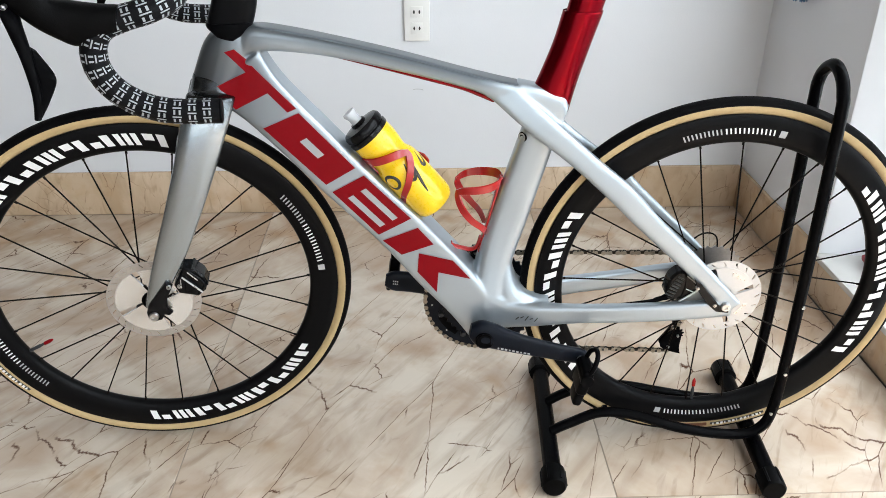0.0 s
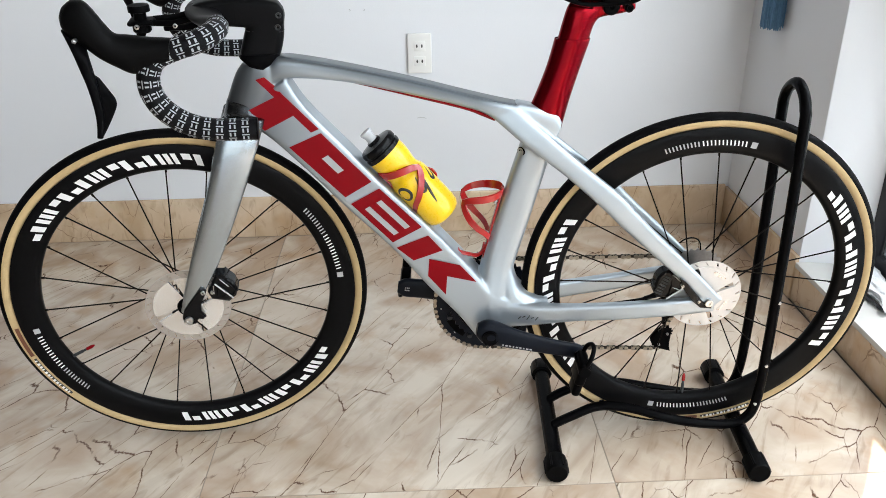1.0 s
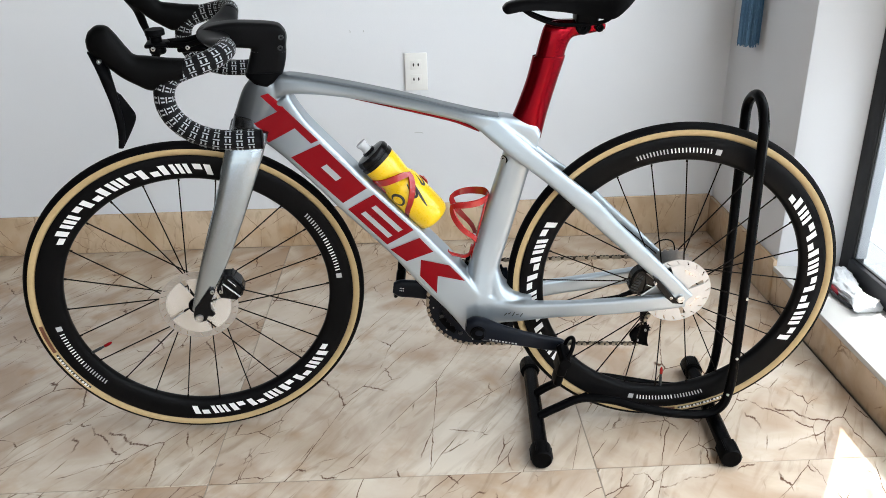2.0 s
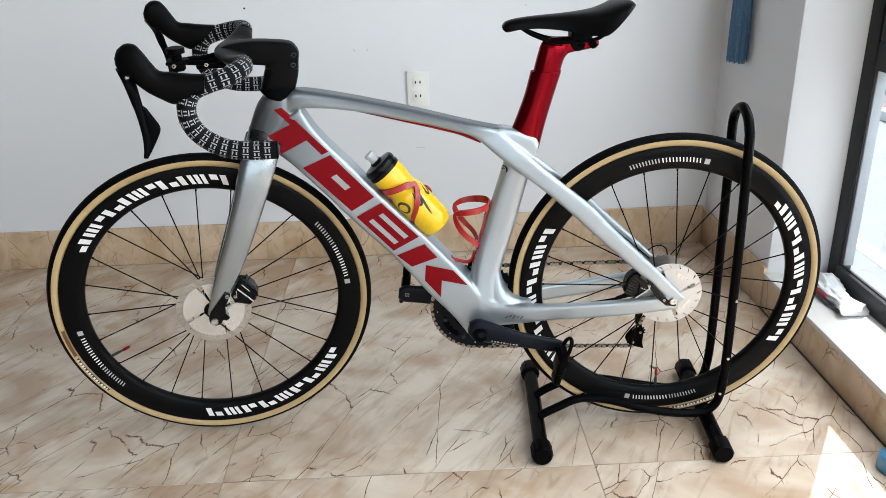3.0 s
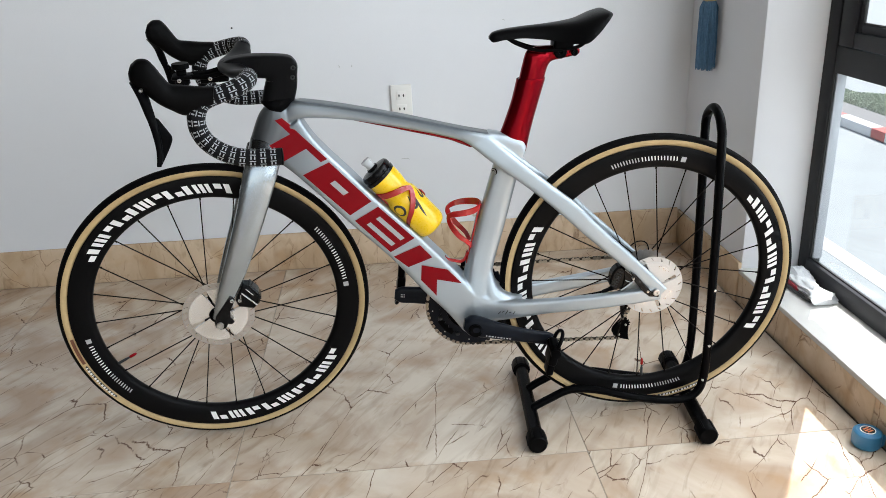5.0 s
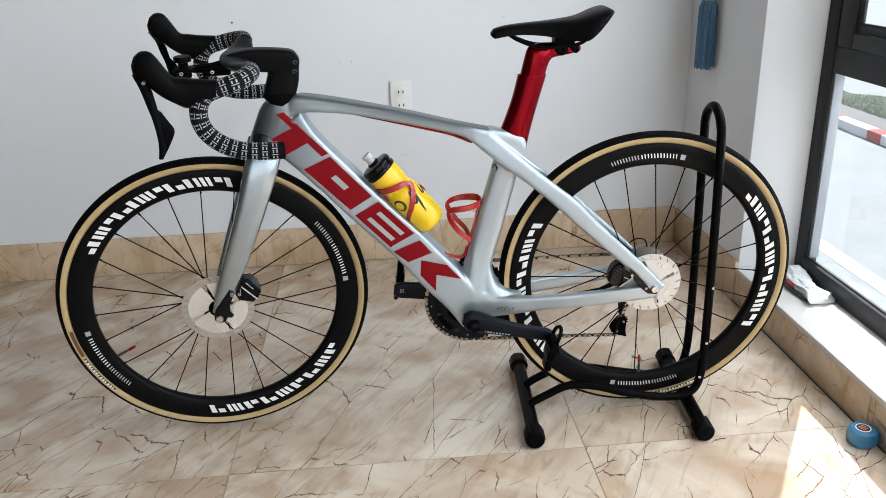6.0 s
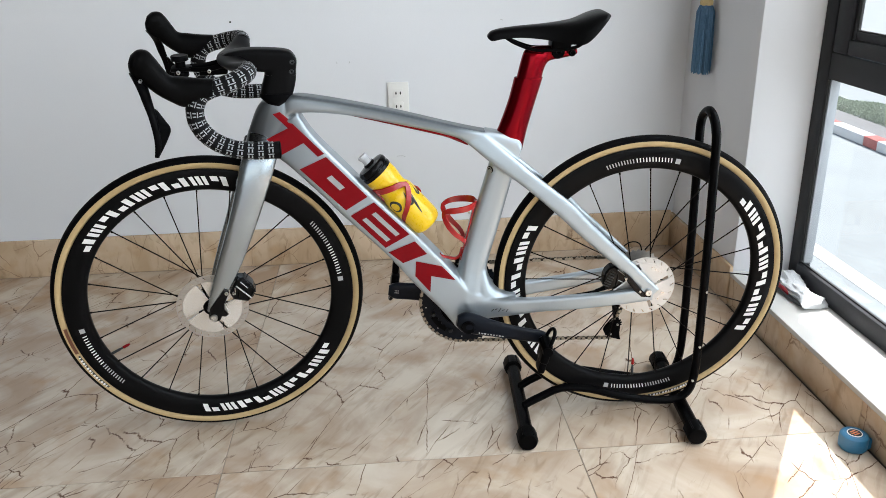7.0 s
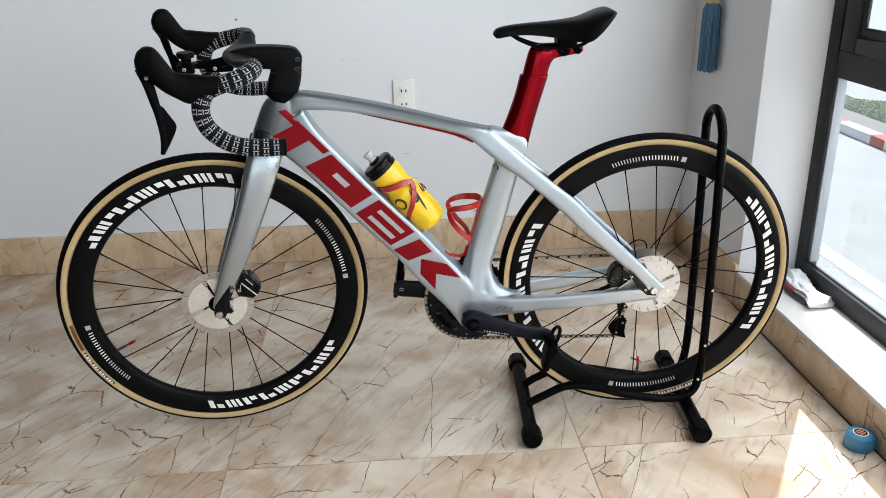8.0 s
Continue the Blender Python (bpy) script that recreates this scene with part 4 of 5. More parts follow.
# ---- drivetrain ----
CR_Y = 0.047
bm = bmesh.new()
toothed(bm, (0, 0, 0), 0.1075, 52, CR_Y, CR_Y + 0.003, 0.048)
ringset = part("chainset", bm, M_CRANK, bike, "black toothed chainrings", Matrix.Translation(BB))
bm = bmesh.new()
toothed(bm, (0, 0, 0), 0.076, 36, CR_Y - 0.008, CR_Y - 0.005, 0.060)
part("inner_chainring", bm, M_CRANK, ringset)
bm = bmesh.new()
for i in range(4):
    sector(bm, 0.02, 0.088, i * 90 + 25, i * 90 + 57, CR_Y - 0.004, CR_Y + 0.008, 4)
part("spider", bm, M_BLACK, ringset)
for i in range(8):
    bm = bmesh.new()
    a = radians(i * 45 + 20)
    lathe(bm, [(0, -0.0095), (0.0045, -0.0095), (0.005, -0.008), (0.005, 0.0)], 12, (0.079 * math.cos(a), CR_Y, 0.079 * math.sin(a)))
    part("chainring_bolt", bm, M_CALIPER, ringset)

for i in range(18):
    bm = bmesh.new()
    a = radians(i * 20 + 6)
    lathe(bm, [(0, -0.0015), (0.0016, -0.0012), (0.0018, 0.001)], 8, ((0.092 if i % 2 else 0.086) * math.cos(a), CR_Y, (0.092 if i % 2 else 0.086) * math.sin(a)))
    part("shift_pin", bm, M_STEEL, ringset)


def crank_arm(side, direction):
    d = Vector((math.cos(radians(direction)), 0, math.sin(radians(direction))))
    n = Vector((-d.z, 0, d.x))
    bm = bmesh.new()
    rows = [(-0.026, 0.012, 0.010, 0.064), (-0.012, 0.0235, 0.012, 0.066), (0.01, 0.0245, 0.0125, 0.068), (0.045, 0.0205, 0.0095, 0.076), (0.09, 0.0172, 0.008, 0.081), (0.135, 0.0155, 0.0075, 0.083), (0.165, 0.0150, 0.0075, 0.083), (0.181, 0.009, 0.006, 0.083)]
    rings = []
    for s, hgt, w, y in catmull(rows, 4):
        c = BB + d * s + n * (0.006 if side < 0 else -0.006) * max(0, 1 - s / 0.16) + Vector((0, side * y, 0))
        hgt *= 1.0 if side < 0 else 1.38
        rings.append([c + n * (hgt * math.copysign(abs(math.cos(t)) ** 0.7, math.cos(t))) + Vector((0, w * math.copysign(abs(math.sin(t)) ** 0.7, math.sin(t)), 0)) for t in [2 * math.pi * i / 20 for i in range(20)]])
    loft(bm, rings)
    arm = part("crank_arm", bm, M_CRANK, bike, "dark anodised hollow crank arm")
    bm = bmesh.new()
    lathe(bm, [(0.006, side * 0.079), (0.0105, side * 0.0805), (0.0135, side * 0.0805), (0.014, side * 0.076)], 28, BB)
    part("crank_cap", bm, M_BLACK, arm)
    bm = bmesh.new()
    lathe(bm, [(0.0135, side * 0.0795), (0.0155, side * 0.0815), (0.0165, side * 0.0795)], 28, BB)
    part("cap_ring", bm, M_BLACK, arm)
    bm = bmesh.new()
    for i in range(9):
        c = BB + d * (0.026 + i * 0.0066) - n * (0.0085 - 0.0001 * i) + Vector((0, side * (0.0838 + 0.0052 * min(1, i / 10)), 0))
        mm = Matrix.Translation(c) @ Matrix.Rotation(radians(-direction), 4, "Y")
        rbox(bm, (0, 0, 0), (0.0042 if i % 3 else 0.0024, 0.0022, 0.0022), 0, mm)
    part("white_print", bm, M_GREYP, arm)
    if side > 0:
        for j in range(6):
            bm = bmesh.new()
            q = BB + d * (0.158 + 0.0036 * (j % 3)) + n * (0.002 if j < 3 else -0.0035) + Vector((0, 0.0748, 0))
            rbox(bm, (0, 0, 0), (0.0024, 0.0014, 0.0022), 0, Matrix.Translation(q) @ Matrix.Rotation(radians(-direction), 4, "Y"))
            part("grey_mark", bm, M_GREYP, arm)
    # pedal, hanging tail down
    c = BB + d * 0.168
    bm = bmesh.new()
    rod(bm, (c.x, side * 0.088, c.z), (c.x, side * 0.102, c.z), 0.0055, 12)
    pedal = part("pedal", bm, M_STEEL, bike, "black clip-in pedal")
    bm = bmesh.new()
    tilt = Matrix.Translation((c.x + 0.002, side * 0.128, c.z)) @ Matrix.Rotation(radians(14 if side < 0 else 188), 4, "Y")
    rbox(bm, (0, 0, -0.008), (0.019, 0.052, 0.05), 0.006, tilt, 3)
    rbox(bm, (0.002, 0, -0.045), (0.016, 0.040, 0.032), 0.006, tilt, 3)
    rod(bm, tilt @ Vector((0, -0.028, 0)), tilt @ Vector((0, 0.028, 0)), 0.011, 16)
    part("pedal_body", bm, M_BLACK, pedal)
    bm = bmesh.new()
    loop = [(0.001, -0.022, 0.010), (0.004, -0.022, 0.028), (0.007, -0.012, 0.040), (0.008, 0, 0.043), (0.007, 0.012, 0.040), (0.004, 0.022, 0.028), (0.001, 0.022, 0.010)]
    sweep(bm, [tilt @ Vector(p) for p in catmull(loop, 4)], 0.0042, 10)
    part("toe_loop", bm, M_BLACK, pedal)


crank_arm(-1, -10)
crank_arm(1, 172.5)

# chain: link by link round chainring, sprocket and pulleys
COG_R, COG = 0.0405, Vector((REAR.x, 0, REAR.z))
PU_TOP, PU_LOW = Vector((0.373, 0, 0.207)), Vector((0.358, 0, 0.182))


def arc(c, r, a0, a1, n):
    return [(c.x + r * math.cos(radians(a0 + (a1 - a0) * i / n)), 0, c.z + r * math.sin(radians(a0 + (a1 - a0) * i / n))) for i in range(n + 1)]


loop = arc(BB, 0.104, 272, 80, 40) + arc(COG, COG_R, 82, -75, 16) + arc(PU_TOP, 0.013, 150, 235, 8) + arc(PU_LOW, 0.013, 45, -95, 12)
line = [np.array(p) for p in loop] + [np.array(loop[0])]
cum = np.concatenate([[0], np.cumsum([np.linalg.norm(b - a) for a, b in zip(line, line[1:])])])
ys = np.interp(np.array([p[0] for p in line]), [0.0, 0.36], [CR_Y + 0.0015, 0.040])
bm = bmesh.new()
count = int(cum[-1] / 0.0127)
at = lambda s: Vector((np.interp(s, cum, [p[0] for p in line]), np.interp(s, cum, ys), np.interp(s, cum, [p[2] for p in line])))
for i in range(count):
    a, b = at(i * 0.0127), at((i + 1) * 0.0127)
    d = (b - a).normalized()
    mm = Matrix.Translation((a + b) / 2) @ d.to_track_quat("X", "Z").to_matrix().to_4x4()
    k0 = len(bm.faces)
    for yy in ((-0.0034, 0.0034) if i % 2 else (-0.0021, 0.0021)):
        # waisted plates: two round ends and a slim middle
        for ex in (-0.0058, 0.0058):
            rod(bm, mm @ Vector((ex, yy - 0.0006, 0)), mm @ Vector((ex, yy + 0.0006, 0)), 0.0043 if i % 2 else 0.0038, 8)
        rbox(bm, (0, yy, 0), (0.0110, 0.0010, 0.0058 if i % 2 else 0.0046), 0.0004, mm, 1)
    bm.faces.ensure_lookup_table()
    # inner plates take a darker steel than the outer ones
    for f in bm.faces[k0:]:
        f.material_index = 0 if i % 2 else 2
    k0 = len(bm.faces)
    rod(bm, mm @ Vector((-0.00635, -0.0038, 0)), mm @ Vector((-0.00635, 0.0038, 0)), 0.0027, 8)
    bm.faces.ensure_lookup_table()
    for f in bm.faces[k0:]:
        f.material_index = 1
tagged(part("chain", bm, [M_CHAIN, M_ROLLER, M_INNER], bike, "oily steel bicycle chain", smooth=False), kind="stuff")

# rear derailleur
bm = bmesh.new()
for y in (0.036, 0.0465):
    profile_tube(bm, [(0.363, 0.221, 0.379, 0.219, 0.001, y), (0.350, 0.206, 0.381, 0.202, 0.001, y), (0.342, 0.192, 0.380, 0.183, 0.001, y), (0.346, 0.179, 0.382, 0.170, 0.001, y), (0.363, 0.170, 0.384, 0.164, 0.001, y)], n=10)
der = part("rear_derailleur", bm, M_BLACK, bike, "black rear derailleur")
for c in (PU_TOP, PU_LOW):
    bm = bmesh.new()
    toothed(bm, (c.x, 0, c.z), 0.0135, 11, 0.0395, 0.0425, 0.004)
    part("jockey_wheel", bm, M_BLACK, der)
for c in (PU_TOP, PU_LOW):
    bolt(c.x, 0.0345, c.z, 0.0026, der)
bm = bmesh.new()
profile_tube(bm, [(0.385, 0.342, 0.412, 0.335, 0.006, 0.066), (0.372, 0.305, 0.395, 0.297, 0.008, 0.067), (0.360, 0.272, 0.380, 0.266, 0.008, 0.062), (0.363, 0.242, 0.380, 0.240, 0.007, 0.056), (0.364, 0.222, 0.380, 0.220, 0.005, 0.050)], n=14)
part("derailleur_body", bm, M_GLOSS, der)
bm = bmesh.new()
sweep(bm, catmull([(0.398, 0.070, 0.33), (0.428, 0.072, 0.352), (0.425, 0.071, 0.40), (0.395, 0.067, 0.408), (0.36, 0.064, 0.375)], 6), 0.0015, 8)
part("gear_cable", bm, M_RUBBER, der)
bm = bmesh.new()
profile_tube(bm, [(0.02, 0.40, 0.045, 0.40, 0.005, 0.04), (0.03, 0.43, 0.05, 0.425, 0.006, 0.04), (0.05, 0.455, 0.065, 0.445, 0.005, 0.036)], n=12)
rbox(bm, (0.01, 0.044, 0.392), (0.06, 0.003, 0.016), 0.001)
part("front_derailleur", bm, M_BLACK, bike, "black front derailleur")

# ---- seat mast and saddle ----
bm = bmesh.new()
profile_tube(bm, [(0.062, 0.690, 0.125, 0.665, 0.0165), (0.0775, 0.728, 0.136, 0.715, 0.0185), (0.094, 0.775, 0.151, 0.770, 0.0185), (0.1045, 0.817, 0.1645, 0.816, 0.0188), (0.105, 0.8195, 0.164, 0.8185, 0.0182)], power=2.0, n=28)
part("seat_mast", bm, M_CANDY, bike, "glossy red aero seat mast")
bm = bmesh.new()
profile_tube(bm, [(0.108, 0.81, 0.161, 0.81, 0.0168), (0.117, 0.848, 0.169, 0.840, 0.0165), (0.124, 0.872, 0.178, 0.853, 0.015), (0.132, 0.881, 0.19, 0.858, 0.013)], power=2.0, n=26)
profile_tube(bm, [(0.130, 0.876, 0.135, 0.850, 0.009), (0.145, 0.8835, 0.16, 0.848, 0.0112), (0.185, 0.884, 0.185, 0.855, 0.012), (0.218, 0.881, 0.215, 0.860, 0.011), (0.236, 0.875, 0.234, 0.865, 0.008)], power=2.2, n=26)
sp = part("seat_post", bm, M_CANDY, bike, "red seat post head")
blend_union(sp, 0.0018, 6)
for x, z, r in ((0.193, 0.873, 0.0135), (0.222, 0.871, 0.0075)):
    bm = bmesh.new()
    lathe(bm, [(0, -0.0175), (0.003, -0.0175), (0.0045, -0.0205), (r - 0.002, -0.0205), (r, -0.0185), (r, -0.010)], 24, (x, 0, z))
    part("clamp_bolt", bm, M_BLACK, bike)
bm = bmesh.new()
rbox(bm, (0.199, 0, 0.889), (0.040, 0.050, 0.020), 0.005, seg=3)
part("saddle_clamp", bm, M_BLACK, bike)


def saddle():
    """A shell from nose to tail: rows of x, edge height, crown height and half width."""
    rows = [(0.050, 0.903, 0.909, 0.009), (0.058, 0.898, 0.9165, 0.016), (0.08, 0.902, 0.9215, 0.0195), (0.115, 0.904, 0.9250, 0.022), (0.155, 0.901, 0.9275, 0.028), (0.19, 0.896, 0.9305, 0.038), (0.22, 0.892, 0.9345, 0.052),
            (0.24, 0.894, 0.9405, 0.061), (0.260, 0.911, 0.9475, 0.063), (0.281, 0.934, 0.9515, 0.056), (0.292, 0.943, 0.9475, 0.040)]
    bm = bmesh.new()
    rings = []
    for x, e, c, w in catmull(rows, 4):
        ring = []
        n = 24
        for i in range(n):
            a = 2 * math.pi * i / n
            u, v = math.cos(a), math.sin(a)
            y = w * math.copysign(abs(u) ** 0.75, u)
            if v >= 0:
                z = e + (c - e) * abs(v) ** 0.55
            else:
                z = e + (c - e) * 0.55 * (1 - (abs(u) ** 3)) * 0.8
            ring.append((x, y, z))
        rings.append(ring)
    loft(bm, rings)
    s = part("saddle", bm, M_SADDLE, bike, "slim black road saddle")
    for y in (-1, 1):
        bm = bmesh.new()
        sweep(bm, catmull([(0.085, y * 0.012, 0.905), (0.105, y * 0.016, 0.893), (0.14, y * 0.021, 0.880), (0.17, y * 0.022, 0.878), (0.215, y * 0.022, 0.880), (0.235, y * 0.027, 0.887), (0.245, y * 0.031, 0.900)], 5), 0.0036, 10)
        part("rail", bm, M_BLACK, s)
    return s


M_SADDLE = mat("black_saddle_cover", (0.003, 0.003, 0.0034), 0.36, vary=0.2, spec=0.07, bump=0.12, bscale=500)
saddle()

# ---- cockpit ----
bm = bmesh.new()
profile_tube(bm, [(-0.420, 0.800, -0.366, 0.786, 0.0225), (-0.418, 0.812, -0.354, 0.800, 0.0225), (-0.411, 0.832, -0.345, 0.828, 0.0215), (-0.405, 0.850, -0.342, 0.852, 0.0205), (-0.400, 0.874, -0.340, 0.873, 0.02), (-0.395, 0.891, -0.352, 0.889, 0.018)], power=3.2)
profile_tube(bm, [(-0.341, 0.876, -0.343, 0.852, 0.017), (-0.354, 0.8900, -0.354, 0.848, 0.020), (-0.390, 0.8960, -0.400, 0.850, 0.0205), (-0.435, 0.8985, -0.435, 0.854, 0.0215), (-0.470, 0.895, -0.470, 0.857, 0.0225), (-0.488, 0.888, -0.488, 0.865, 0.02)], power=5.0, n=30)
stem = part("stem", bm, M_STEM, bike, "satin black aero stem", STEER)
blend_union(stem, 0.002, 5)
# seams of the stem's face cover
for q in (((-0.4190, 0.893), (-0.4178, 0.893), (-0.4178, 0.862), (-0.4190, 0.862)), ((-0.4190, 0.8632), (-0.4178, 0.8620), (-0.4270, 0.8540), (-0.4282, 0.8552)), ((-0.466, 0.8865), (-0.419, 0.8920), (-0.419, 0.8908), (-0.466, 0.8853))):
    decal("seam", [q], M_RUBBER, stem, -0.12, parent=bike, m=STEER, push=0.0004)
for x, z in ((-0.350, 0.869), (-0.353, 0.850)):
    bm = bmesh.new()
    lathe(bm, [(0.0018, -0.0195), (0.0032, -0.0215), (0.0046, -0.0215), (0.0050, -0.018)], 16, (x, 0, z))
    part("stem_bolt", bm, M_CALIPER, bike, m=STEER)
bm = bmesh.new()
profile_tube(bm, [(-0.4064, 0.8462, -0.3428, 0.8420, 0.0206), (-0.4068, 0.8450, -0.3429, 0.8408, 0.0206)], k=1, power=3.2)
part("spacer_joint", bm, M_DARK, bike, m=STEER)
# top cap that leads into the head tube
bm = bmesh.new()
profile_tube(bm, [(-0.421, 0.806, -0.352, 0.806, 0.0265), (-0.421, 0.800, -0.360, 0.790, 0.029), (-0.410, 0.790, -0.374, 0.780, 0.0288)], power=2.6)
part("headset_cover", bm, M_BLACK, bike, "black headset cover")

BAR = [(-0.464, 0.0, 0.876), (-0.461, 0.035, 0.877), (-0.451, 0.075, 0.878), (-0.441, 0.11, 0.882), (-0.435, 0.15, 0.886), (-0.441, 0.178, 0.885), (-0.463, 0.198, 0.879), (-0.493, 0.204, 0.872), (-0.518, 0.206, 0.862), (-0.531, 0.208, 0.842),
       (-0.532, 0.21, 0.817), (-0.521, 0.212, 0.793), (-0.499, 0.214, 0.773), (-0.470, 0.216, 0.760), (-0.436, 0.217, 0.7545), (-0.392, 0.217, 0.7525)]


def half_bar(side):
    STEER = STEER_L if side < 0 else STEER_L @ Matrix.Translation((-0.46, 0, 0.88)) @ pose(0, 0, 0, 0.6, 0, 4.6) @ Matrix.Translation((0.46, 0, -0.88))
    pts = catmull([(x, side * y, z) for x, y, z in BAR], 8)
    tape_at = 8 * 3 + 4
    bm = bmesh.new()
    rings = []
    for p in pts[:tape_at + 4]:
        u = min(1, abs(p[1]) / 0.135)
        chord, thick = 0.029 - 0.0135 * u * u, 0.0150 - 0.0055 * math.sin(math.pi * u) + 0.0005 * u
        rings.append([(p[0] - 0.004 * (1 - u) + chord * math.copysign(abs(math.cos(a)) ** 0.8, math.cos(a)), p[1], p[2] + thick * math.sin(a) - 0.12 * chord * math.cos(a)) for a in [2 * math.pi * i / 22 for i in range(22)]])
    loft(bm, rings)
    bar = part("handlebar", bm, M_STEM, bike, "black drop handlebar", STEER)
    bm = bmesh.new()
    fr = path_frames(pts[tape_at:])
    # tape: wound in overlapping turns
    seg = 20
    length = 0.0
    rings = []
    prev = fr[0][0]
    for p, t, n, b in fr:
        length += (p - prev).length
        prev = p
        rr = 0.0158 + 0.0004 * ((length / 0.019) % 1.0)
        rings.append([p + n * (rr * math.cos(2 * math.pi * i / seg)) + b * (rr * math.sin(2 * math.pi * i / seg)) for i in range(seg)])
    loft(bm, rings)
    part("bar_tape", bm, M_TAPE, bar, "black bar tape with white pattern")
    # white motifs in slanting rows round the bar
    bm = bmesh.new()
    dense = path_frames(catmull([tuple(f[0]) for f in fr], 3))
    cum, tot = [0.0], 0.0
    for a, b in zip(dense, dense[1:]):
        tot += (b[0] - a[0]).length
        cum.append(tot)

    def on_bar(s, a, up=0.0004):
        i = min(max(int(np.searchsorted(cum, s)), 1), len(dense) - 1)
        p, t, n, b = dense[i]
        q, t2, n2, b2 = dense[i - 1]
        u = (s - cum[i - 1]) / max(1e-6, cum[i] - cum[i - 1])
        pp, nn, bb = q.lerp(p, u), n2.lerp(n, u), b2.lerp(b, u)
        return pp + (nn * math.cos(a) + bb * math.sin(a)) * (0.0163 + up)

    def stroke(s0, a0, s1, a1, w=0.0015):
        """A thin stroke from one spot of the bar's skin to another; angles in radians."""
        R = 0.0164
        ds, da = s1 - s0, (a1 - a0) * R
        ln = math.hypot(ds, da) or 1
        ws, wa = -da / ln * w / 2, ds / ln * w / 2 / R
        k = max(1, int(abs(a1 - a0) / 0.35))
        for j in range(k):
            u0, u1 = j / k, (j + 1) / k
            q = []
            for u, sg in ((u0, 1), (u1, 1), (u1, -1), (u0, -1)):
                q.append(bm.verts.new(on_bar(s0 + ds * u + ws * sg, a0 + (a1 - a0) * u + wa * sg)))
            bm.faces.new(q)

    pitch, s, row = 0.0182, 0.006, 0
    while s < tot - 0.006:
        for k in range(9):
            a = k * 2 * math.pi / 9 + row * 0.37
            h = 0.0108
            # one bar along the handlebar and two short ones across it
            stroke(s, a, s + h, a, 0.0018)
            stroke(s + 0.0022, a + 0.15, s + 0.0022, a + 0.50, 0.0024)
            stroke(s + h - 0.0022, a + 0.15, s + h - 0.0022, a + 0.50, 0.0024)
        s += pitch
        row += 1
    part("white_pattern", bm, M_MARKS, bar, "white repeating marks", smooth=False)
    bm = bmesh.new()
    p, t = fr[-1][0], fr[-1][1]
    sweep(bm, [p - t * 0.001, p + t * 0.001, p + t * 0.0025], [0.0162, 0.0162, 0.012], 20)
    part("bar_plug", bm, M_BLACK, bar)
    # brake hood and lever
    bm = bmesh.new()
    y = side * 0.207
    hood = [(-0.494, 0.889, -0.498, 0.857, 0.0165, y), (-0.522, 0.892, -0.530, 0.847, 0.0185, y), (-0.548, 0.8965, -0.550, 0.843, 0.0185, y), (-0.566, 0.900, -0.570, 0.854, 0.0185, y * 1.005), (-0.576, 0.914, -0.590, 0.868, 0.0185, y * 1.01), (-0.587, 0.933, -0.609, 0.887, 0.0185, y * 1.01),
            (-0.597, 0.944, -0.621, 0.897, 0.0185, y), (-0.612, 0.9455, -0.630, 0.910, 0.0165, y * 0.99), (-0.624, 0.938, -0.631, 0.922, 0.010, y * 0.985)]
    profile_tube(bm, hood, power=2.3, n=26)
    hd = part("brake_hood", bm, M_RUBBER, bike, "black rubber brake hood", STEER)
    bm = bmesh.new()
    yl = side * 0.222
    lever = [(-0.632, 0.908, -0.606, 0.888, 0.012, y), (-0.621, 0.884, -0.601, 0.872, 0.010, yl), (-0.615, 0.858, -0.598, 0.853, 0.007, yl * 1.02), (-0.609, 0.835, -0.595, 0.832, 0.0055, yl * 1.05), (-0.605, 0.805, -0.593, 0.803, 0.005, yl * 1.08),
             (-0.605, 0.785, -0.595, 0.782, 0.005, yl * 1.1), (-0.608, 0.767, -0.600, 0.766, 0.004, yl * 1.11)]
    profile_tube(bm, lever, n=16)
    part("brake_lever", bm, M_BLACK, hd, "black brake lever")
    bm = bmesh.new()
    paddle = [(-0.600, 0.848, -0.593, 0.842, 0.003, yl * 1.0), (-0.598, 0.836, -0.582, 0.824, 0.0035, yl * 1.02), (-0.598, 0.822, -0.5755, 0.815, 0.0035, yl * 1.05), (-0.599, 0.805, -0.577, 0.804, 0.0035, yl * 1.06), (-0.601, 0.786, -0.589, 0.783, 0.003, yl * 1.08), (-0.604, 0.770, -0.599, 0.768, 0.003, yl * 1.1)]
    profile_tube(bm, paddle, n=14, power=3)
    part("shift_paddle", bm, M_BLACK, hd, "black shift paddle")
    bm = bmesh.new()
    lathe(bm, [(0.001, side * -0.001), (0.0032, side * 0.0), (0.0032, side * 0.008)], 12, (-0.612, side * 0.227, 0.898))
    part("pivot_pin", bm, M_STEEL, hd)


STEER_L = STEER
M_MARKS = mat("off_white_marks", (0.31, 0.33, 0.35), 0.6, vary=0.08, scale=80)
half_bar(-1)
half_bar(1)
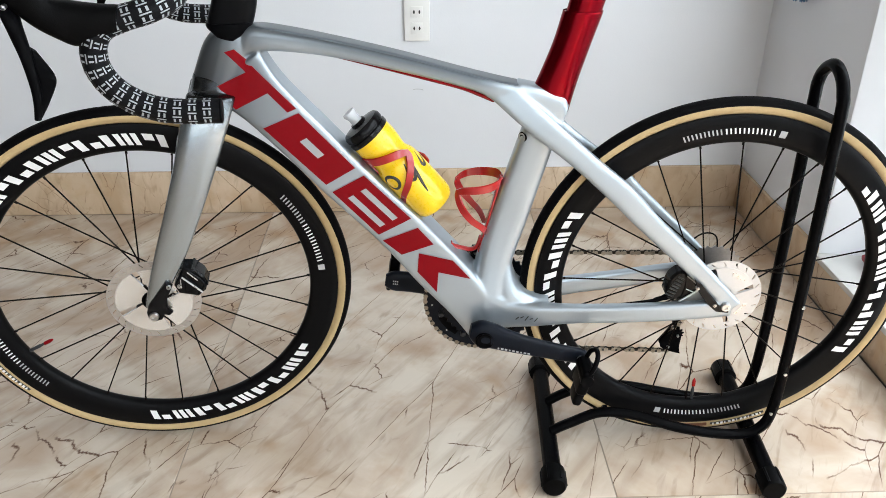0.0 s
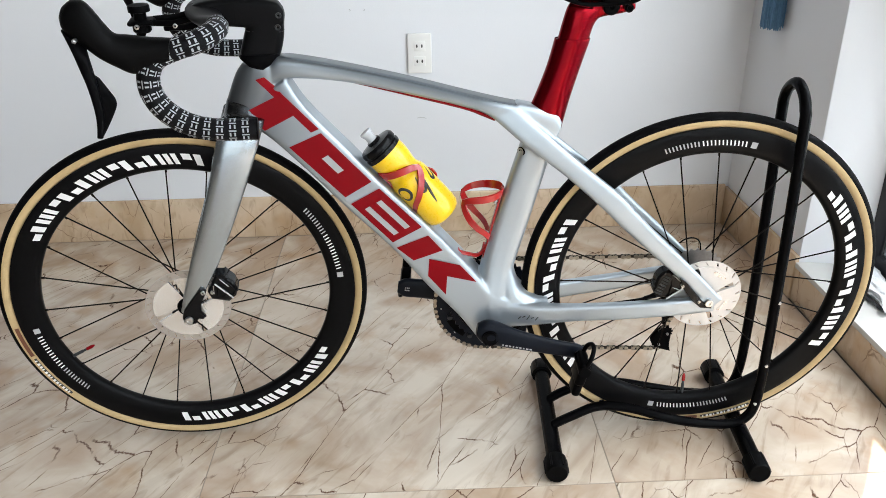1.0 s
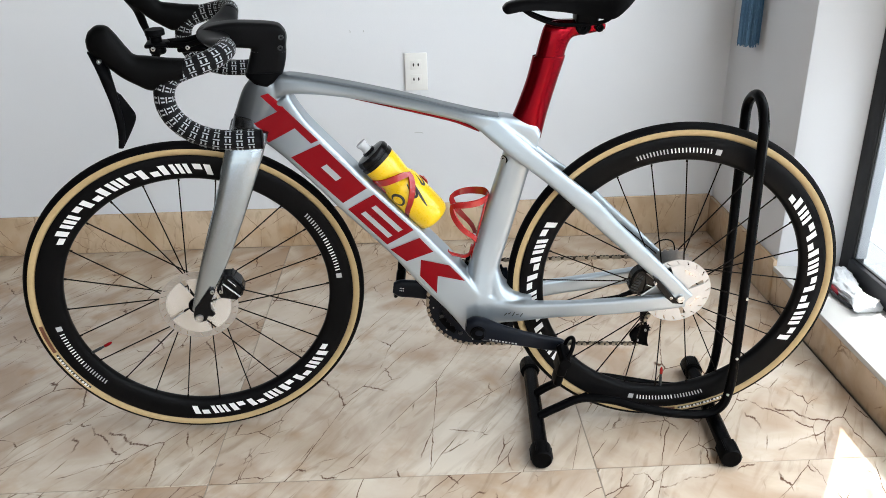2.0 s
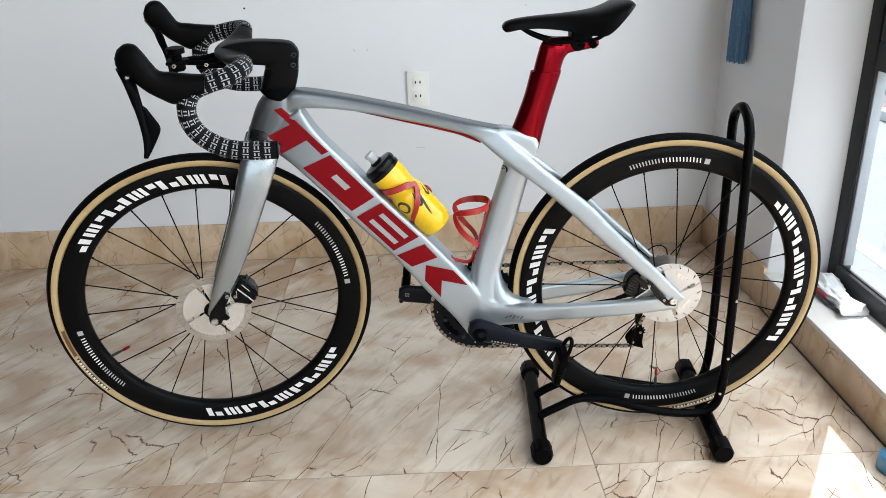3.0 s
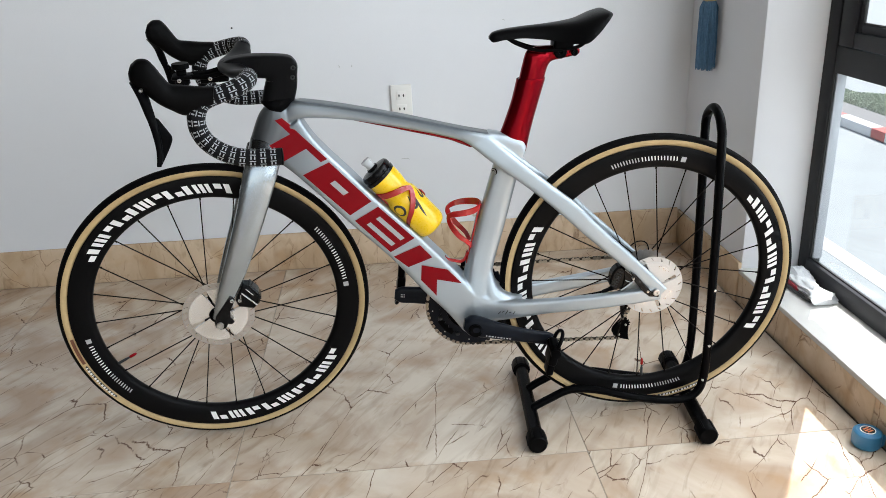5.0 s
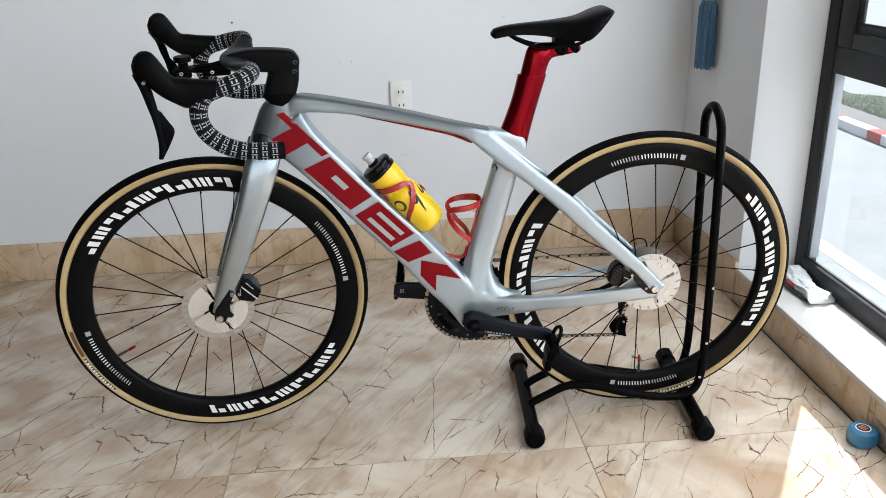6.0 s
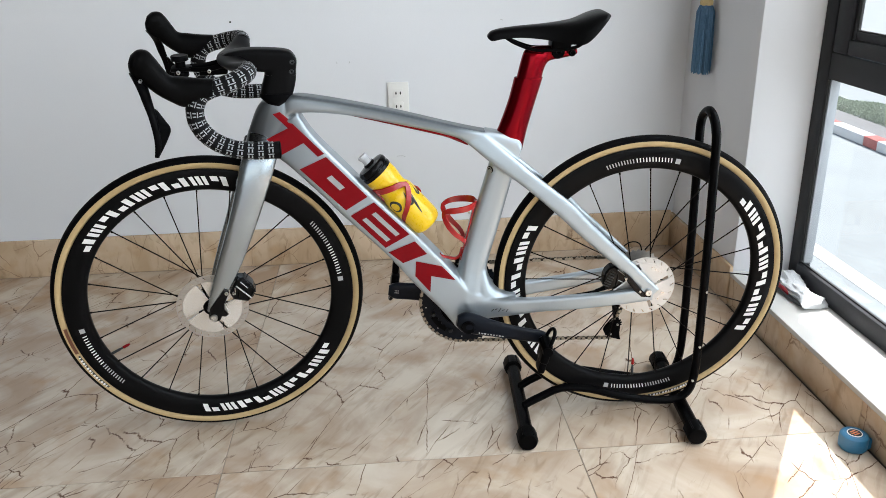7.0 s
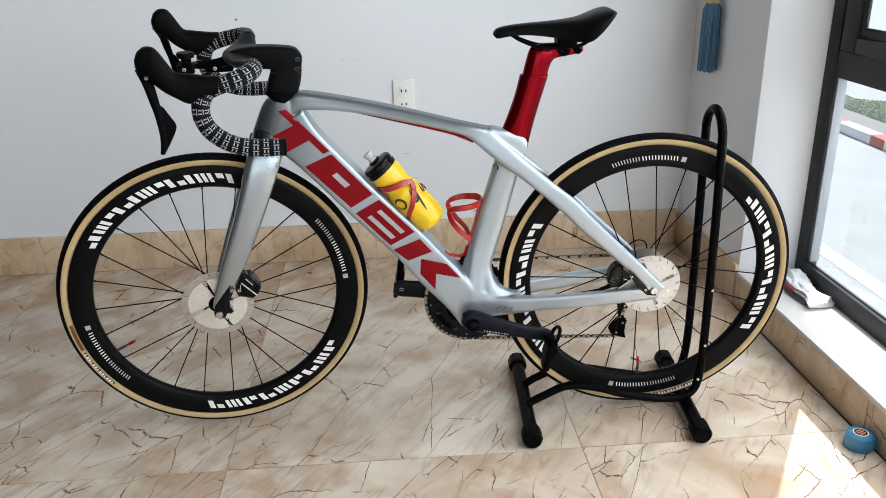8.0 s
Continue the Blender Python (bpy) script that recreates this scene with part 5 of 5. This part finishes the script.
# computer mount ahead of the bar, with a lamp bracket under it
bm = bmesh.new()
for y in (-0.024, 0.024):
    sweep(bm, catmull([(-0.480, y, 0.874), (-0.515, y * 0.9, 0.866), (-0.550, y * 0.55, 0.866)], 5), 0.005, 10, flat=0.7)
rbox(bm, (-0.566, 0, 0.866), (0.040, 0.040, 0.007), 0.003, seg=2)
rbox(bm, (-0.505, 0, 0.856), (0.055, 0.028, 0.010), 0.003, seg=2)
mount = part("computer_mount", bm, M_BLACK, bike, "black computer mount", STEER)
bm = bmesh.new()
lathe(bm, [(0, 0.004), (0.0155, 0.004), (0.017, 0.002), (0.017, -0.006), (0.010, -0.008), (0.010, -0.02), (0.0145, -0.022), (0.0145, -0.036), (0.012, -0.039), (0, -0.039)], 24, (-0.567, 0, 0.888), axis="Z")
part("mount_puck", bm, M_BLACK, mount)
for x, y, z in ((-0.571, -0.0205, 0.862), (-0.512, -0.023, 0.862)):
    bm = bmesh.new()
    lathe(bm, [(0.0015, -0.003), (0.0038, -0.0025), (0.0038, 0.004)], 14, (x, y, z))
    part("mount_bolt", bm, M_STEEL, mount)


# ---- bottle cages ----
def band(bm, rows, c, R, k=5):
    """A flat strip on a cylinder about z: rows of angle in degrees, height and width."""
    P = [(radians(a), z, w) for a, z, w in catmull(rows, k)]
    rings = []
    for i, (a, z, w) in enumerate(P):
        b, e = P[max(0, i - 1)], P[min(len(P) - 1, i + 1)]
        da, dz = (e[0] - b[0]) * R, e[1] - b[1]
        ln = math.hypot(da, dz) or 1
        ring = []
        for sw, r in ((-0.5, R), (-0.42, R + 0.0026), (0.42, R + 0.0026), (0.5, R)):
            aa, zz = a - dz / ln * w * sw / R, z + da / ln * w * sw
            ring.append((c + r * math.cos(aa), r * math.sin(aa), zz))
        rings.append(ring)
    loft(bm, rings)


def cage(m, label, low=0.0):
    """Cage in its own frame: z along the tube, x away from it; two winged arms clasp the bottle, one of them lower by low."""
    c, R = 0.0465, 0.0382
    bm = bmesh.new()
    rbox(bm, (0.0095, 0, 0.055), (0.004, 0.017, 0.145), 0.0015)
    root = part("bottle_cage", bm, M_REDP, bike, label, m)
    for sd in (-1, 1):
        f = low if sd > 0 else 0.0
        bm = bmesh.new()
        band(bm, [(sd * 176, 0.123 - f, 0.012), (sd * 150, 0.122 - f, 0.015), (sd * 120, 0.116 - f, 0.015), (sd * 85, 0.108 - f, 0.014), (sd * 60, 0.101 - f, 0.013), (sd * 44, 0.094 - f, 0.010)], c, R)
        part("cage_wing", bm, M_REDP, root)
        bm = bmesh.new()
        band(bm, [(sd * 43, 0.098 - f, 0.008), (sd * 48, 0.086 - f, 0.012), (sd * 68, 0.070 - 0.8 * f, 0.0125), (sd * 98, 0.054 - 0.5 * f, 0.0115), (sd * 130, 0.042, 0.011), (sd * 172, 0.022, 0.010)], c, R)
        part("cage_arm", bm, M_REDP, root)
    bm = bmesh.new()
    sweep(bm, catmull([(0.013, 0, 0.01), (0.014, 0, -0.008), (0.022, 0, -0.0175), (0.038, 0, -0.0185), (0.054, 0, -0.0175), (0.060, 0, -0.013)], 4), 0.0065, 10, flat=0.5)
    part("cage_foot", bm, M_REDP, root)
    for z in (0.03, 0.094):
        bm = bmesh.new()
        lathe(bm, [(0, 0.0045), (0.004, 0.0045), (0.0045, 0.003), (0.0045, 0)], 12, (0.0145, 0, z), axis="Z")
        part("cage_bolt", bm, M_STEEL, root)
    return root


def tube_frame(foot, along):
    """A pose with z along a tube in the side view and x away from it."""
    z = Vector((along[0], 0, along[1])).normalized()
    x = Vector((z.z, 0, -z.x))
    return Matrix.Translation((foot[0], 0, foot[1])) @ Matrix((x, z.cross(x), z)).transposed().to_4x4()


DOWN_CAGE = tube_frame((-0.123, 0.487), (-0.655, 0.755))
SEAT_CAGE = Matrix.Translation((0.003, 0, 0.428)) @ Matrix.Rotation(radians(180), 4, "Z") @ tube_frame((0, 0), (-0.235, 0.97))
cage(DOWN_CAGE, "red composite bottle cage on the down tube", 0.038)
cage(SEAT_CAGE, "empty red composite bottle cage on the seat tube")

# ---- bottle: rests in its cage ----
bm = bmesh.new()
prof = [(0, 0.0), (0.027, 0.0), (0.0330, 0.003), (0.0368, 0.010), (0.0382, 0.020), (0.0386, 0.050), (0.0386, 0.092), (0.0383, 0.099), (0.0370, 0.105), (0.0342, 0.110), (0.0326, 0.115), (0.0328, 0.121), (0.0350, 0.134), (0.0366, 0.148), (0.0362, 0.163), (0, 0.1635)]
lathe(bm, prof, 48, axis="Z")
bottle = part("water_bottle", bm, M_YELLOW, None, "", BIKE @ DOWN_CAGE @ pose(0.0420, 0, -0.0160) @ Matrix.Diagonal((0.95, 0.95, 0.995, 1)))
tagged(bottle, "yellow plastic cycling bottle with black lid in red cage", "bottle")
bm = bmesh.new()
lathe(bm, [(0.0350, 0.1625), (0.0370, 0.1635), (0.0376, 0.166), (0.0376, 0.171), (0.0350, 0.1725), (0.0350, 0.1745), (0.0370, 0.176), (0.0368, 0.183), (0.0338, 0.187), (0.022, 0.189), (0.0145, 0.190), (0.0130, 0.194), (0, 0.194)], 48, axis="Z")
part("lid", bm, M_GLOSS, bottle, "black ridged screw lid")
bm = bmesh.new()
lathe(bm, [(0.0100, 0.1935), (0.0098, 0.198), (0.0092, 0.203), (0.0105, 0.207), (0.0118, 0.210), (0.0112, 0.214), (0, 0.215)], 28, axis="Z")
part("spout", bm, M_CLEAR, bottle, "milky soft spout")
# black brush strokes on the bottle: angle about its axis and height
loops = [[(122 + 19 * math.cos(t / 10 * 2 * math.pi), 0.087 + 0.0125 * math.sin(t / 10 * 2 * math.pi)) for t in range(11)],
         [(62, 0.100), (70, 0.086), (76, 0.074), (66, 0.070), (54, 0.080), (40, 0.098)], [(42, 0.098), (50, 0.082), (60, 0.058), (66, 0.040)], [(8, 0.098), (16, 0.086), (22, 0.076), (14, 0.072), (4, 0.078), (-4, 0.090)]]
for pts in loops:
    bm = bmesh.new()
    P = catmull(pts, 5)
    sweep(bm, [(0.0371 * math.cos(radians(-a)), 0.0371 * math.sin(radians(-a)), z) for a, z in P], [0.0016 + 0.0020 * math.sin(math.pi * i / (len(P) - 1)) for i in range(len(P))], 6)
    part("brush_stroke", bm, M_DARK, bottle)

# ---- floor stand ----
def rod_mesh(a, b, r):
    bm = bmesh.new()
    rod(bm, a, b, r, 6)
    return bm


stand = thing("bicycle_stand", "black steel tube floor stand holding the rear wheel", "bicycle stand")
for a, b in (((0.119, -0.140), (0.141, 0.213)), ((0.506, -0.161), (0.534, 0.184))):
    A, B = Vector((*a, 0.0225)), Vector((*b, 0.0225))
    bm = bmesh.new()
    rod(bm, A, B, 0.0165, 20)
    bar = part("floor_bar", bm, M_STAND, stand)
    d = (B - A).normalized()
    for e, s in ((A, -1), (B, 1)):
        bm = bmesh.new()
        sweep(bm, [e - d * s * 0.030, e - d * s * 0.029, e + d * s * 0.008, e + d * s * 0.012], [0.0195, 0.0222, 0.0222, 0.0195], 20)
        for k in range(6):
            ang = 2 * math.pi * k / 6
            o = Vector((math.cos(ang), 0, math.sin(ang))) * 0.0215
            if e.z + o.z - 0.0035 > 0.0:
                part("rib", rod_mesh(e - d * s * 0.028 + o, e + d * s * 0.007 + o, 0.0025), M_RUBBER, bar)
        part("rubber_cap", bm, M_RUBBER, bar, "ribbed black rubber end cap")
bm = bmesh.new()
hoop = [(0.132, -0.016, 0.036), (0.17, -0.014, 0.054), (0.225, -0.012, 0.075), (0.29, -0.022, 0.074), (0.36, -0.042, 0.062), (0.43, -0.048, 0.050), (0.485, -0.05, 0.048), (0.518, -0.05, 0.062), (0.534, -0.049, 0.10), (0.538, -0.048, 0.20), (0.536, -0.047, 0.45), (0.532, -0.045, 0.66),
        (0.530, -0.041, 0.70), (0.5295, -0.026, 0.723), (0.529, 0.0, 0.735), (0.529, 0.026, 0.723), (0.5295, 0.041, 0.70), (0.531, 0.045, 0.66), (0.536, 0.048, 0.45), (0.540, 0.052, 0.20), (0.536, 0.054, 0.10), (0.52, 0.056, 0.062), (0.487, 0.057, 0.048),
        (0.43, 0.06, 0.050), (0.36, 0.064, 0.062), (0.29, 0.07, 0.074), (0.225, 0.074, 0.075), (0.17, 0.074, 0.054), (0.137, 0.072, 0.036)]
sweep(bm, catmull(hoop, 6), 0.0098, 14)
part("hoop", bm, M_STAND, stand, "bent black steel hoop")
bm = bmesh.new()
rbox(bm, (0.235, 0.038, 0.066), (0.012, 0.075, 0.022), 0.003)
part("cross_plate", bm, M_STAND, stand)
for x, y, z in ((0.541, -0.057, 0.33), (0.538, -0.058, 0.19), (0.53, -0.057, 0.10)):
    bm = bmesh.new()
    lathe(bm, [(0, -0.002), (0.003, -0.0015), (0.0035, 0.002)], 10, (x, y, z))
    part("rivet", bm, M_STEEL, stand)

# ---- wall socket ----
sock = thing("wall_socket", "white double wall socket on the painted wall", "socket", pose(-0.1145, WALL_Y, 0.5835))
bm = bmesh.new()
rbox(bm, (0, -0.004, 0), (0.072, 0.008, 0.118), 0.003, seg=3)
part("cover_plate", bm, M_PLAST_W, sock)
for z in (0.0225, -0.0225):
    bm = bmesh.new()
    rbox(bm, (0, -0.0088, z), (0.034, 0.002, 0.030), 0.0008)
    o = part("outlet", bm, M_PLAST_W, sock)
    for x in (-0.0075, 0.0075):
        bm = bmesh.new()
        rbox(bm, (x, -0.0098, z), (0.0032, 0.001, 0.010), 0.0003)
        lathe(bm, [(0, -0.0004), (0.0028, -0.0004), (0.0028, 0.0004)], 12, (x, -0.0100, z))
        part("slot", bm, M_DARK, o)

# scuffs on the wall
for x, z, l, a in ((-0.113, 0.383, 0.03, 4), (-0.316, 0.713, 0.007, 70), (0.24, 0.836, 0.008, 30), (-0.274, 0.713, 0.006, 100)):
    bm = bmesh.new()
    sweep(bm, catmull([(-l / 2, 0, -0.001), (-l / 4, 0, 0.001), (l / 4, 0, 0.0015), (l / 2, 0, -0.0012)], 4), [0.0004] + [0.0010] * 11 + [0.0004], 6, flat=0.5)
    tagged(part("scuff", bm, M_SCUFF, m=Matrix.Translation((x, WALL_Y - 0.0003, z)) @ Matrix.Rotation(radians(a), 4, "Y")), "small grey scuff mark on the white wall", "scuff mark")

# ---- tassel on the wall pier ----
tas = thing("wall_tassel", "blue yarn tassel on a straw cord by the window", "tassel", pose(SIDE_X - 0.029, 0.875, 0.0) @ Matrix.Diagonal((0.84, 1, 1, 1)))
bm = bmesh.new()
rnd = random.Random(5)
for i in range(190):
    a, q = rnd.uniform(0, 2 * math.pi), math.sqrt(rnd.random())
    r0, r1 = 0.032 * q, 0.0345 * q
    z1 = 0.672 + rnd.uniform(-0.004, 0.009)
    b = a + rnd.uniform(-0.25, 0.25)
    sweep(bm, [(0.02 * q * math.cos(a), 0.02 * q * math.sin(a), 0.884), (r0 * math.cos(a), r0 * math.sin(a), 0.860), (r1 * math.cos(b), r1 * math.sin(b), 0.77), (r1 * math.cos(b), r1 * math.sin(b), z1)], 0.0019, 5)
part("yarn_skirt", bm, M_TASSEL, tas, "blue yarn strands")
bm = bmesh.new()
lathe(bm, [(0.022, 0.880), (0.0235, 0.886), (0.0235, 0.892), (0.021, 0.897), (0.016, 0.902), (0.013, 0.915), (0.015, 0.922), (0, 0.930)], 24, axis="Z")
part("binding", bm, M_CORD, tas, "straw coloured binding")
bm = bmesh.new()
sweep(bm, [(0, 0, 0.925), (0.008, 0, 1.05), (0.024, 0, 1.30)], 0.003, 8)
part("cord", bm, M_CORD, tas)
bm = bmesh.new()
rod(bm, (0.02, 0, 1.30), (0.037, 0, 1.302), 0.004, 10)
part("hook", bm, M_STEEL, tas)

# ---- tape measure on the floor ----
tm = thing("tape_measure", "round blue plastic tape measure lying on the floor", "tape measure", pose(0.8475, -0.219, 0, 0, 0, 20) @ Matrix.Diagonal((0.765, 0.765, 1.12, 1)))
bm = bmesh.new()
lathe(bm, [(0, 0.0), (0.035, 0.0), (0.0395, 0.004), (0.0405, 0.010), (0.0405, 0.026), (0.039, 0.031), (0.034, 0.034), (0.030, 0.0345), (0.029, 0.0335), (0, 0.0335)], 48, axis="Z")
rbox(bm, (0.026, -0.026, 0.015), (0.024, 0.020, 0.026), 0.006, seg=3)
part("case", bm, M_BLUE, tm)
bm = bmesh.new()
lathe(bm, [(0, 0.0345), (0.0185, 0.0345), (0.0185, 0.0332)], 36, axis="Z")
st = part("sticker", bm, M_DARK, tm, "dark round sticker")
bm = bmesh.new()
lathe(bm, [(0.0185, 0.0338), (0.0185, 0.0348), (0.0215, 0.0348), (0.0215, 0.0338)], 36, axis="Z")
part("sticker_rim", bm, M_PLAST_W, st)
bm = bmesh.new()
for i in range(3):
    rbox(bm, (0, -0.008 + 0.008 * i, 0.0349), (0.024 - 0.004 * abs(i - 1), 0.0045, 0.0008), 0.0002)
part("sticker_bars", bm, M_ORANGE, st, "orange bars")
bm = bmesh.new()
rbox(bm, (0.0385, -0.027, 0.012), (0.003, 0.014, 0.016), 0.001)
part("end_hook", bm, M_STEEL, tm)


# ---- crumpled bag on the sill ----
def bag():
    """A thin bag pulled long, folded lengthwise, its open end flared into corners; a wrapper shows under its near edge."""
    root = thing("plastic_bag", "crumpled white plastic bag with red wrapper on the sill", "bag", pose(0.996, 0.368, SILL_Z + 0.001))
    bm = bmesh.new()
    nx, nv = 72, 40
    g = []
    for i in range(nx + 1):
        u = i / nx
        w = 0.024 + 0.010 * math.sin(math.pi * min(1, u * 1.3)) + 0.016 * max(0, u - 0.74) / 0.26
        h = (0.034 + 0.006 * math.sin(7 * u)) * min(1, 0.35 + 3 * u) * (1 - 0.45 * max(0, u - 0.80) / 0.20)
        cx, cy = 0.004 * math.sin(5 * u + 1) + 0.012 * max(0, u - 0.7), 0.125 - 0.247 * u
        row = []
        for j in range(nv):
            v = 2 * math.pi * j / nv
            fold = 1 - 2 * abs(noise.noise(Vector((math.cos(v) * 1.9 + 3, math.sin(v) * 1.9, u * 2.6))))
            fine = 1 - 2 * abs(noise.noise(Vector((math.cos(v) * 4.5 + u * 3, math.sin(v) * 4.5, u * 9 + 5))))
            k = 0.78 + 0.26 * fold + 0.10 * fine
            tip = max(0, (u - 0.86) / 0.14)
            corner = tip * (0.022 * max(0, math.cos(v - 0.5)) ** 5 - 0.016 * max(0, math.cos(v - 2.3)) ** 4)
            x = cx + w * k * math.cos(v) + 0.6 * corner
            y = cy + 0.006 * fine * tip - 0.012 * tip * max(0, math.cos(v - 2.6)) + 1.6 * max(0.0, corner)
            z = h * k * (0.5 + 0.5 * math.sin(v))
            row.append(bm.verts.new((min(x, 0.050), y, max(0.0005, z))))
        g.append(row)
    for i in range(nx):
        for j in range(nv):
            k = (j + 1) % nv
            bm.faces.new((g[i][j], g[i][k], g[i + 1][k], g[i + 1][j]))
    bm.faces.new(g[0])
    bm.faces.new(g[-1])
    part("bag_film", bm, M_BAG, root, "crumpled white film")
    bm = bmesh.new()
    sweep(bm, catmull([(-0.026, 0.120, 0.016), (-0.033, 0.075, 0.018), (-0.037, 0.030, 0.015), (-0.036, -0.030, 0.009)], 6), [0.004] + [0.0085] * 17 + [0.003], 10, flat=0.6)
    part("red_wrapper", bm, M_BAGRED, root, "dark red wrapper")
    bm = bmesh.new()
    sweep(bm, catmull([(-0.038, 0.060, 0.007), (-0.043, 0.010, 0.0065), (-0.041, -0.055, 0.006), (-0.033, -0.105, 0.006)], 6), [0.002] + [0.0055] * 17 + [0.002], 8, flat=0.6)
    part("grey_wrapper", bm, M_CALIPER, root, "crumpled grey wrapper edge")
    return root


bag()

# ---- the floor: tiles with thin joints ----
floor = tagged(new("floor"), "polished beige marble floor tiles with brown cracks", "floor", kind="structure")
box("grout_bed", (X_L, Y_B, -0.08), (SIDE_X, WALL_Y, -0.0012), M_GROUT, floor)
box("edge_joint", (SIDE_X - 0.0118, Y_B, -0.0012), (SIDE_X - 0.0082, PIER_Y, -0.0004), M_JOINT, floor)
TILE_X, TILE_Y = (0.231, 0.8), (-0.156, 1.23)


def tile_mesh(w, d):
    bm = bmesh.new()
    rbox(bm, (0, 0, -0.005), (w, d, 0.01), 0.0006, seg=1)
    return bm


# ---- tiles last ----
tiles = {}
for i in range(-8, 2):
    for j in range(-6, 1):
        x0, x1 = max(X_L, TILE_X[0] + 0.8 * (i - 1)), min(SIDE_X - 0.012, TILE_X[0] + 0.8 * i)
        y0, y1 = max(Y_B, TILE_Y[0] + 1.23 * j), min(WALL_Y - 0.012, TILE_Y[0] + 1.23 * (j + 1))
        if x1 - x0 < 0.05 or y1 - y0 < 0.05:
            continue
        key = (round(x1 - x0, 3), round(y1 - y0, 3))
        if key not in tiles:
            t0 = part("tile", tile_mesh(key[0] - 0.002, key[1] - 0.002), M_FLOOR, floor)
            tiles[key] = t0.data
        else:
            t0 = new("tile", tiles[key])
            t0.parent = floor
        t0.matrix_basis = pose((x0 + x1) / 2, (y0 + y1) / 2, 0)
